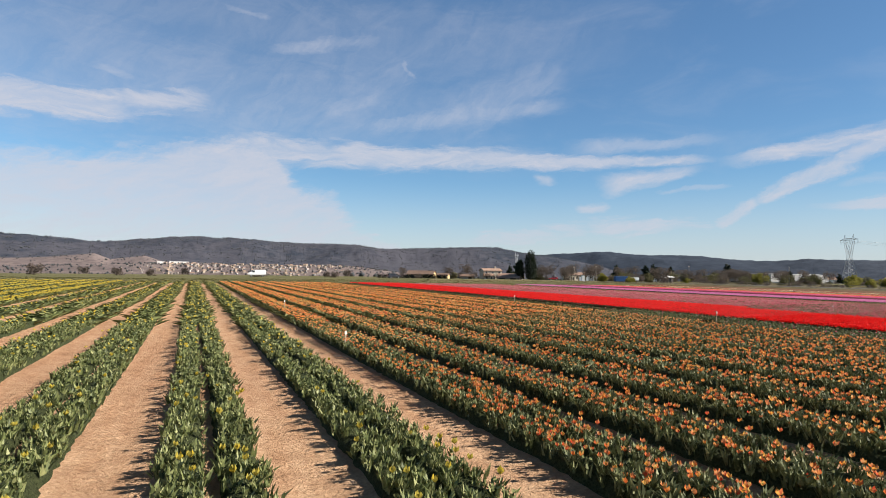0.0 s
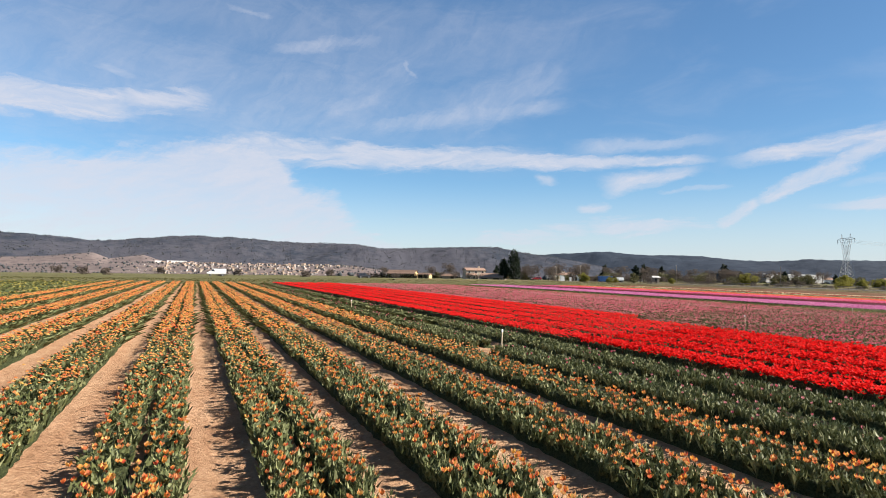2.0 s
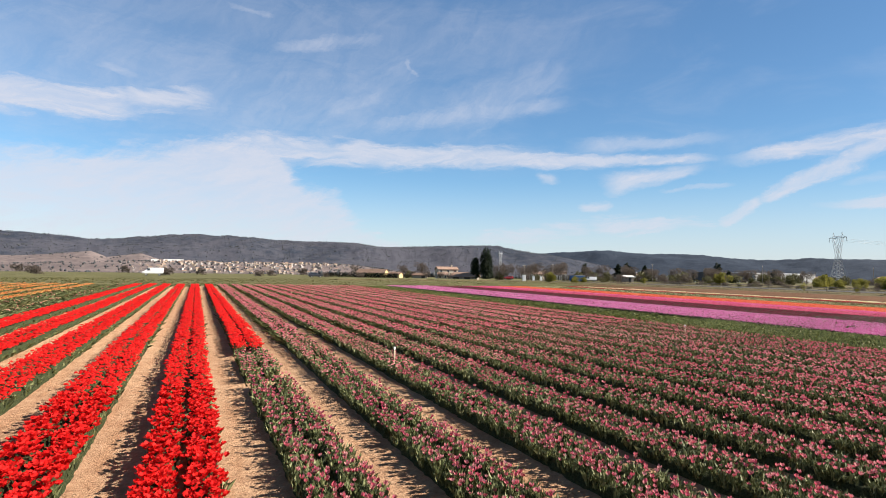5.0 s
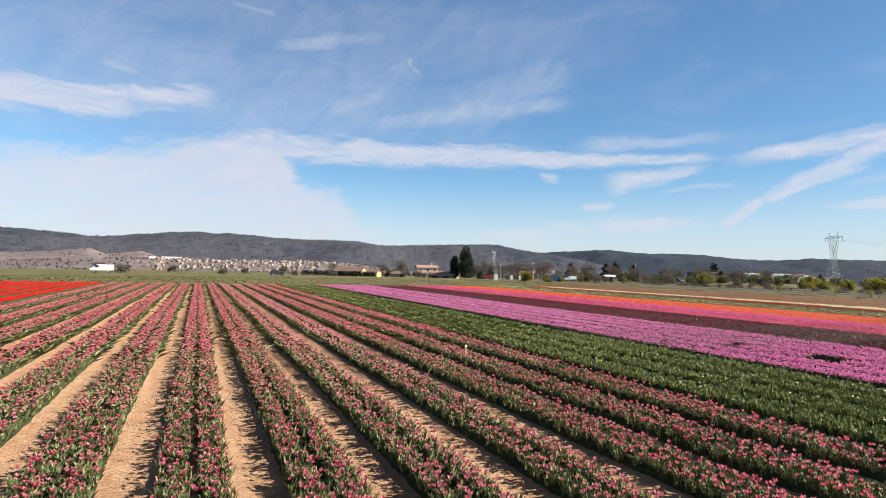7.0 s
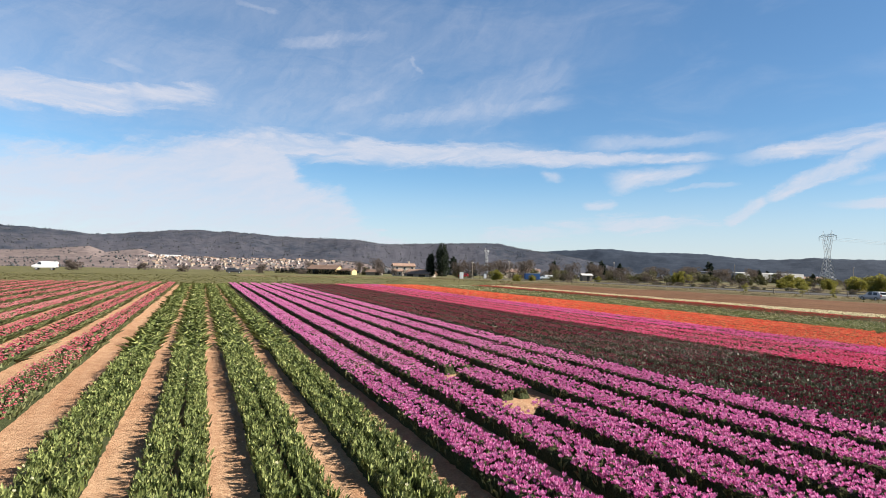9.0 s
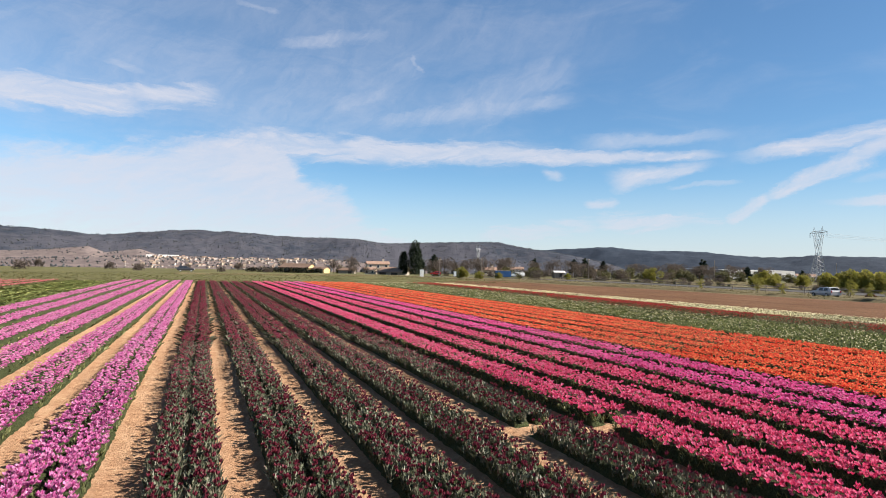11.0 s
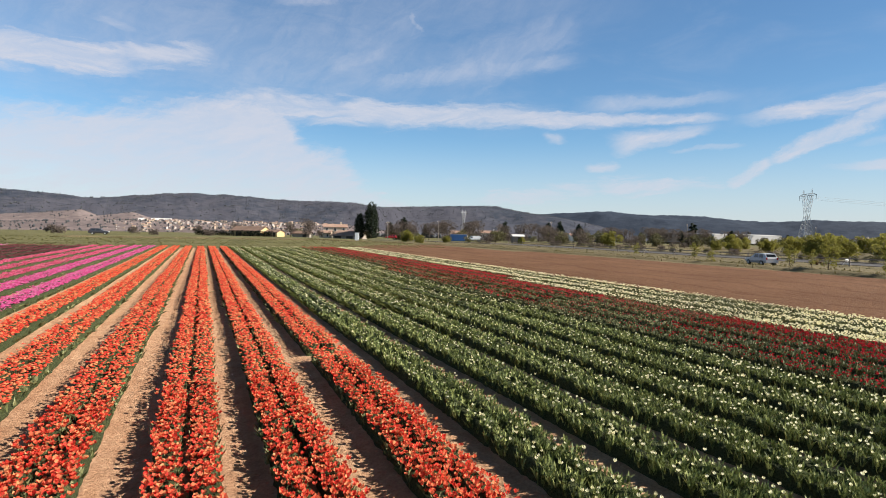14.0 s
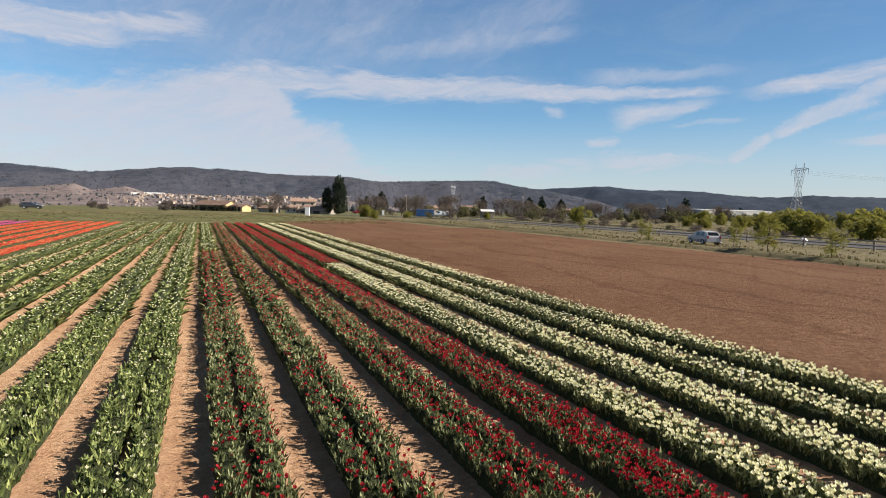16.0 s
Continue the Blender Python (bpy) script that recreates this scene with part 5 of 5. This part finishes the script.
# ---- vehicles ----


def vehicle(name, label, category, at, turn, paint, long, wide, tall, van=False, group=""):
    """Body lofted over cross-sections, with windows, lamps, bumpers and four wheels. Front is +x."""
    ob = thing(name, label, category, at, turn, group)
    L, W, H = long, wide / 2, tall
    if van:
        line = [(-0.50, 0.36, 0.97), (-0.47, 0.30, 1.0), (0.10, 0.28, 1.0), (0.22, 0.28, 0.97), (0.34, 0.28, 0.66), (0.46, 0.30, 0.55), (0.50, 0.36, 0.42)]
    else:
        line = [(-0.50, 0.34, 0.60), (-0.47, 0.24, 0.74), (-0.38, 0.20, 0.98), (-0.10, 0.19, 1.0), (0.06, 0.19, 0.95), (0.22, 0.20, 0.64), (0.42, 0.22, 0.56), (0.50, 0.32, 0.44)]
    bm = bmesh.new()
    rings = []
    for fx, lo, hi in line:
        belt = min(hi, 0.62 if not van else 0.58)
        ring = [(-W * 0.92, lo), (-W, (lo + belt) / 2), (-W * 0.97, belt), (-W * (0.80 if hi > 0.7 else 0.9), hi), (W * (0.80 if hi > 0.7 else 0.9), hi), (W * 0.97, belt), (W, (lo + belt) / 2), (W * 0.92, lo)]
        rings.append([bm.verts.new((fx * L, y, z * H)) for y, z in ring])
    for a, b in zip(rings[:-1], rings[1:]):
        for i in range(8):
            j = (i + 1) % 8
            bm.faces.new((a[i], a[j], b[j], b[i]))
    bm.faces.new(rings[0])
    bm.faces.new(rings[-1][::-1])
    bmesh.ops.recalc_face_normals(bm, faces=bm.faces)
    body = part("body", bm, paint, ob)
    side0, side1 = (-0.36, 0.06) if not van else (0.10, 0.28)
    for sgn in (-1, 1):
        for a, b in (((side0, (side0 + side1) / 2 - 0.01), ((side0 + side1) / 2 + 0.01, side1)) if not van else ((side0, side1),)):
            bm = bmesh.new()
            q = [bm.verts.new((x * L, sgn * (W * w + 0.012), z * H)) for x, w, z in ((a, 0.965, 0.64), (b, 0.965, 0.64), (b - 0.02, 0.84, 0.92), (a + 0.03, 0.84, 0.92))]
            q2 = [bm.verts.new((v.co.x, v.co.y - sgn * 0.03, v.co.z)) for v in q]
            bm.faces.new(q)
            for i in range(4):
                bm.faces.new((q[i], q2[i], q2[(i + 1) % 4], q[(i + 1) % 4]))
            bmesh.ops.recalc_face_normals(bm, faces=bm.faces)
            part("side_window", bm, GLASS, body)
        part("headlight", box(bmesh.new(), L * 0.475, L * 0.505, sgn * W * 0.72 - 0.16, sgn * W * 0.72 + 0.16, H * 0.42, H * 0.50, 0.01), WHITE_PAINT, body)
        part("tail_light", box(bmesh.new(), -L * 0.508, -L * 0.48, sgn * W * 0.80 - 0.08, sgn * W * 0.80 + 0.08, H * 0.50, H * 0.68, 0.01), TAIL_RED, body)
        for fx in (-0.31, 0.31):
            bm = bmesh.new()
            rod(bm, (fx * L, sgn * (W - 0.20), 0.31), (fx * L, sgn * (W + 0.01), 0.31), 0.31, 0.31, 16)
            wheel = part("wheel", bm, RUBBER, ob)
            bm = bmesh.new()
            rod(bm, (fx * L, sgn * (W - 0.02), 0.31), (fx * L, sgn * (W + 0.02), 0.31), 0.19, 0.17, 12)
            part("rim", bm, GALVANISED, wheel)
    if not van:
        bm = bmesh.new()
        q = [bm.verts.new(c) for c in ((-L * 0.482, -W * 0.72, H * 0.72), (-L * 0.482, W * 0.72, H * 0.72), (-L * 0.405, W * 0.66, H * 0.94), (-L * 0.405, -W * 0.66, H * 0.94))]
        bm.faces.new(q[::-1])
        bmesh.ops.solidify(bm, geom=bm.faces[:], thickness=0.02)
        part("rear_window", bm, GLASS, body)
    bm = bmesh.new()
    a, b = ((0.075, 0.935), (0.205, 0.66)) if not van else ((0.225, 0.955), (0.335, 0.675))
    q = [bm.verts.new(c) for c in ((L * a[0], -W * 0.74, H * a[1]), (L * a[0], W * 0.74, H * a[1]), (L * b[0], W * 0.84, H * b[1]), (L * b[0], -W * 0.84, H * b[1]))]
    bm.faces.new(q)
    bmesh.ops.translate(bm, verts=bm.verts[:], vec=(0.012, 0, 0.012))
    bmesh.ops.solidify(bm, geom=bm.faces[:], thickness=0.02)
    part("windscreen", bm, GLASS, body)
    part("bumper", box(bmesh.new(), -L * 0.512, -L * 0.48, -W * 0.94, W * 0.94, H * 0.24, H * 0.36, 0.02), RUBBER if van else paint, body)
    return ob


TAIL_RED = surface("red_lamp_glass", (0.240, 0.0080, 0.0080), (0.336, 0.016, 0.016), 20, 0.2, 0.2)


def car_paint(name, c, metal=0.0):
    mat, nt, bsdf = material(name, 0.28)
    bsdf.inputs["Metallic"].default_value = metal
    bsdf.inputs["Coat Weight"].default_value = 0.5
    dust = ramp(nt, noise_tex(nt, 3.0, 5), ((0.3, tuple(v * 0.82 for v in c)), (0.7, c)))
    nt.links.new(dust, bsdf.inputs["Base Color"])
    return mat


SILVER, RED_PAINT, VAN_WHITE, DARK_PAINT = car_paint("silver_paint", (0.36, 0.36, 0.38), 0.1), car_paint("red_paint", (0.45, 0.02, 0.02)), car_paint("white_van_paint", (0.75, 0.75, 0.74)), car_paint("dark_paint", (0.03, 0.03, 0.035))
vehicle("parked_car", "silver estate car parked on the verge", "car", (148.0, 43.4, 0.02), 68, SILVER, 3.9, 1.65, 1.45)
vehicle("van", "white panel van on the field road", "van", (17.5, 160.5, 0.06), 180, VAN_WHITE, 5.2, 1.95, 2.2, True)
vehicle("car", "dark car on the road beside the hedge", "car", (62, 159.6, 0.06), 0, DARK_PAINT, 4.4, 1.8, 1.6)
vehicle("car", "red car parked before the farm shed", "car", (150, 186, 0.02), 155, RED_PAINT, 4.2, 1.75, 1.5)
vehicle("van", "white van standing beside the blue container", "van", (169.0, 156.2, 0.02), 158, VAN_WHITE, 4.8, 1.9, 1.9, True)

# ---- containers, signs, poles, pylons ----


def container():
    ob = thing("blue_container", "faded blue metal container on the grass", "container", (163.9, 157.8, 0), -22)
    bm = box(bmesh.new(), -2.7, 2.7, -1.1, 1.1, 0.15, 2.35, 0.03)
    body = part("body", bm, BLUE_PAINT, ob)
    for i in range(17):
        part("rib", box(bmesh.new(), -2.55 + i * 0.31, -2.43 + i * 0.31, -1.14, -1.098, 0.3, 2.2), BLUE_PAINT, body)
    part("lid", box(bmesh.new(), -2.76, 2.76, -1.16, 1.16, 2.35, 2.43), PALE_SHEET, ob)
    for x in (-1.9, 1.9):
        part("foot", box(bmesh.new(), x - 0.15, x + 0.15, -1.0, 1.0, -0.05, 0.15), WOOD, ob)


container()


def cabinet(at, turn, w, d, h, label):
    ob = thing("utility_cabinet", label, "cabinet", at, turn, "utility cabinets by the field")
    part("body", box(bmesh.new(), -w / 2, w / 2, -d / 2, d / 2, 0.1, h, 0.03), WHITE_PAINT, ob)
    part("plinth", box(bmesh.new(), -w / 2 - 0.08, w / 2 + 0.08, -d / 2 - 0.08, d / 2 + 0.08, -0.2, 0.1), STONE, ob)
    part("door", box(bmesh.new(), -w / 2 + 0.08, w / 2 - 0.08, -d / 2 - 0.03, -d / 2 - 0.004, 0.25, h - 0.15), WHITE_PAINT, ob)
    part("cap", box(bmesh.new(), -w / 2 - 0.06, w / 2 + 0.06, -d / 2 - 0.06, d / 2 + 0.06, h, h + 0.08), WHITE_PAINT, ob)


cabinet((122.3, 133.6, 0), -20, 1.05, 0.7, 2.1, "tall white utility cabinet beside the field")
cabinet((148.3, 165.2, 0), -20, 0.9, 0.6, 1.7, "white utility cabinet on the grass")
cabinet((152.6, 166, 0), -20, 0.8, 0.6, 1.6, "white utility cabinet near the bushes")


def pole(x, y, tall, cross=True):
    ob = thing("utility_pole", "weathered wooden utility pole", "pole", (x, y, 0), 20, "utility poles")
    part("mast", rod(bmesh.new(), (0, 0, -0.4), (0, 0, tall), 0.13, 0.09, 8), WOOD, ob)
    if cross:
        bar = part("crossarm", box(bmesh.new(), -0.7, 0.7, -0.05, 0.05, tall - 0.45, tall - 0.33), WOOD, ob)
        for i in (-0.6, 0.6):
            part("insulator", rod(bmesh.new(), (i, 0, tall - 0.33), (i, 0, tall - 0.15), 0.05, 0.04, 6), WHITE_PAINT, bar)


pole(139, 158, 6.0)
pole(163, 172, 7.0)
pole(196, 150, 7.5)
pole(251, 140, 8.0)
pole(292, 118, 8.0)


def pylon(at, turn, tall, label):
    """A lattice pylon: a slim waist, two horns that open upwards, a beam across, two peaks."""
    ob = thing("pylon", label, "pylon", at, turn, "power line pylons")
    k = tall / 42.0
    bars = {"leg": [], "brace": [], "horn": [], "beam": [], "peak": []}
    foot, waist, zw = 4.6 * k, 1.25 * k, 22 * k
    corner = [(sx, sy) for sx in (-1, 1) for sy in (-1, 1)]
    for sx, sy in corner:
        bars["leg"].append(((sx * foot, sy * foot, -0.3), (sx * waist, sy * waist, zw), 0.16))
    for i in range(7):
        z0, z1 = zw * i / 7, zw * (i + 1) / 7
        w0, w1 = foot + (waist - foot) * i / 7, foot + (waist - foot) * (i + 1) / 7
        for (ax, ay), (bx, by) in (((-1, -1), (1, -1)), ((1, -1), (1, 1)), ((1, 1), (-1, 1)), ((-1, 1), (-1, -1))):
            bars["brace"].append(((ax * w0, ay * w0, z0), (bx * w1, by * w1, z1), 0.075))
            bars["brace"].append(((bx * w0, by * w0, z0), (ax * w1, ay * w1, z1), 0.075))
    zb, out = 37 * k, 6.0 * k
    for side in (-1, 1):
        for sy in (-1, 1):
            a = [(side * waist, sy * waist, zw), (side * out, sy * 0.7 * k, zb)]
            b = [(side * -0.2 * k, sy * waist, zw + 2.5 * k), (side * (out - 2.2 * k), sy * 0.7 * k, zb)]
            bars["horn"] += [(a[0], a[1], 0.12), (b[0], b[1], 0.10)]
            for i in range(6):
                f, g = i / 6, (i + 0.5) / 6
                p = tuple(a[0][n] + (a[1][n] - a[0][n]) * f for n in range(3))
                q = tuple(b[0][n] + (b[1][n] - b[0][n]) * g for n in range(3))
                r = tuple(a[0][n] + (a[1][n] - a[0][n]) * (i + 1) / 6 for n in range(3))
                bars["horn"] += [(p, q, 0.06), (q, r, 0.06)]
        bars["peak"] += [((side * (out - 1.6 * k), sy * 0.6 * k, zb + 1.4 * k), (side * (out - 0.6 * k), 0, 42 * k), 0.08) for sy in (-1, 1)] + [((side * out, 0, zb + 1.4 * k), (side * (out - 0.6 * k), 0, 42 * k), 0.08)]
    reach = 11.0 * k
    for sy in (-1, 1):
        bars["beam"] += [((-reach, 0, zb + 0.3 * k), (-out, sy * 0.7 * k, zb + 1.4 * k), 0.09), ((reach, 0, zb + 0.3 * k), (out, sy * 0.7 * k, zb + 1.4 * k), 0.09),
                         ((-reach, 0, zb + 0.3 * k), (-out, sy * 0.7 * k, zb), 0.09), ((reach, 0, zb + 0.3 * k), (out, sy * 0.7 * k, zb), 0.09),
                         ((-out, sy * 0.7 * k, zb), (out, sy * 0.7 * k, zb), 0.10), ((-out, sy * 0.7 * k, zb + 1.4 * k), (out, sy * 0.7 * k, zb + 1.4 * k), 0.10)]
        for i in range(8):
            x0, x1 = -out + 2 * out * i / 8, -out + 2 * out * (i + 1) / 8
            bars["beam"].append(((x0, sy * 0.7 * k, zb), (x1, sy * 0.7 * k, zb + 1.4 * k), 0.06))
    for x in (-reach + 0.4, 0, reach - 0.4):
        bm = bmesh.new()
        rod(bm, (x, 0, zb + 0.2 * k), (x, 0, zb - 3.2 * k), 0.14, 0.10, 6)
        part("insulator", bm, GLASS, ob)
    for name, rods in bars.items():
        if name == "leg":
            for a, b, r in rods:
                part("leg", rod(bmesh.new(), a, b, r, r * 0.8, 5), GALVANISED, ob)
        else:
            bm = bmesh.new()
            for a, b, r in rods:
                rod(bm, a, b, r, r, 4)
            tagged(part(name, bm, GALVANISED, ob), kind="stuff")


pylon((449, 212, 0), 60, 36.6, "tall grey lattice pylon of the power line")
pylon((347, 510, 0), 35, 27.5, "distant grey lattice pylon before the ridge")


def wire(a, b, sag, r):
    cu = bpy.data.curves.new("power_line", "CURVE")
    cu.dimensions, cu.bevel_depth, cu.bevel_resolution = "3D", r, 1
    sp = cu.splines.new("POLY")
    n = 24
    sp.points.add(n)
    for i in range(n + 1):
        f = i / n
        p = Vector(a).lerp(Vector(b), f) - Vector((0, 0, 4 * sag * f * (1 - f)))
        sp.points[i].co = (*p, 1)
    ob = new("power_line", cu)
    cu.materials.append(GALVANISED)
    tagged(ob, "sagging grey power line of the pylons", "power line", group="power lines")


for off in (-9, 0, 9):
    c, s = math.cos(radians(60)), math.sin(radians(60))
    wire((452 + off * c, 214 + off * s, 30.5), (760 + off * c, 60 + off * s, 31), 7, 0.05)

# ---- marker stakes in the beds ----


def stake(x, y, tall, lean):
    ob = thing("marker_stake", "thin pale wooden stake marking a variety", "stake", (x, y, 0), 0, "marker stakes")
    part("shaft", box(bmesh.new(), -0.018, 0.018, -0.012, 0.012, -0.1, tall, 0.003), WOOD_PALE, ob)
    part("head", box(bmesh.new(), -0.024, 0.024, -0.016, 0.016, tall, tall + 0.07, 0.004), WHITE_PAINT, ob)
    ob.matrix_basis = pose(x, y, 0, lean, -lean * 0.6, 20)


WOOD_PALE = surface("pale_new_wood", (0.360, 0.288, 0.192), (0.496, 0.416, 0.304), 20, 0.3, 0.8, 0.002)
for sx, sy, st, sl in ((18.87, 6.3, 0.55, 4), (19.03, 21.0, 0.5, 2), (33.17, 9.4, 0.52, -5), (3.12, 4.0, 0.42, 10), (3.6, 15.9, 0.46, 3), (48.2, 12.7, 0.5, -4), (108.3, 11.3, 0.42, 3)):
    stake(sx, sy, st, sl)

# ---- leftovers by the fence ----


def trestle():
    ob = thing("trestle", "white folding trestle standing beside the fence", "trestle", (162.6, 41.6, 0), 25)
    part("beam", box(bmesh.new(), -1.0, 1.0, -0.06, 0.06, 0.62, 0.74, 0.012), WHITE_PAINT, ob)
    for x in (-0.8, 0.8):
        for y in (-1, 1):
            part("leg", rod(bmesh.new(), (x, 0.04 * y, 0.64), (x + 0.12 * x, 0.34 * y, 0.0), 0.035, 0.03, 6), WHITE_PAINT, ob)
        part("brace", box(bmesh.new(), x - 0.02, x + 0.02, -0.2, 0.2, 0.24, 0.30), WHITE_PAINT, ob)
    sheet = bmesh.new()
    bmesh.ops.create_grid(sheet, x_segments=9, y_segments=7, size=0.5)
    for v in sheet.verts:
        v.co = Vector((0.45 + v.co.x * 1.1, v.co.y * 0.9, 0.77 - 1.1 * abs(v.co.y) ** 1.5 + 0.05 * noise.noise(v.co * 5)))
    part("dust_sheet", sheet, WHITE_PAINT, ob, "crumpled white sheet")


trestle()


def rubble(x, y, label, mat, seed, wide, tall):
    rng = np.random.default_rng(seed)
    bits = []
    for _ in range(26):
        r = rng.uniform(0.10, 0.24)
        a, d = rng.uniform(0, 6.28), wide * rng.random() ** 0.7
        v, t = lump(rng, r)
        bits.append((v + (d * math.cos(a), d * math.sin(a) * 0.6, max(0.05, tall * (1 - d / wide) * rng.random())), t))
    ob = thing("earth_heap", label, "heap", (x, y, 0))
    tagged(hold("clods", tri_mesh("clods", *joined(bits)), mat, ob), kind="stuff")


rubble(158.0, 42.6, "low heap of reddish earth by the fence", PLOUGHED, 81, 1.1, 0.7)
rubble(149.9, 43.0, "small heap of pale stones on the verge", STONE, 82, 0.35, 0.15)


# ---- the lie of the land ----


def fall(x, y):
    """The field falls gently along the walk, up to the ploughed land; the plain behind it lies level."""
    field = -0.010 * min(110.0, max(-40.0, x))
    behind = min(1.0, max(0.0, (y - 75) / 55))
    field += (-0.5 - field) * behind * behind * (3 - 2 * behind)
    east = min(1.0, max(0.0, (x - 112) / 22))
    return field + (-0.9 - field) * east


def set_down():
    """Lets the level plan down onto the land, each thing as a whole, the ground and grass point by point."""
    for ob in [o for o in scene.objects if o.parent is None and o.type in ("EMPTY", "MESH")]:
        m = ob.matrix_basis.copy()
        at = m.translation
        if ob.type == "MESH" and abs(at.x) + abs(at.y) < 0.02:
            co = np.empty(len(ob.data.vertices) * 3)
            ob.data.vertices.foreach_get("co", co)
            co[2::3] += [fall(x, y) for x, y in zip(co[0::3], co[1::3])]
            ob.data.vertices.foreach_set("co", co)
            ob.data.update()
        else:
            m.translation = (at.x, at.y, at.z + fall(at.x, at.y))
            ob.matrix_basis = m


set_down()
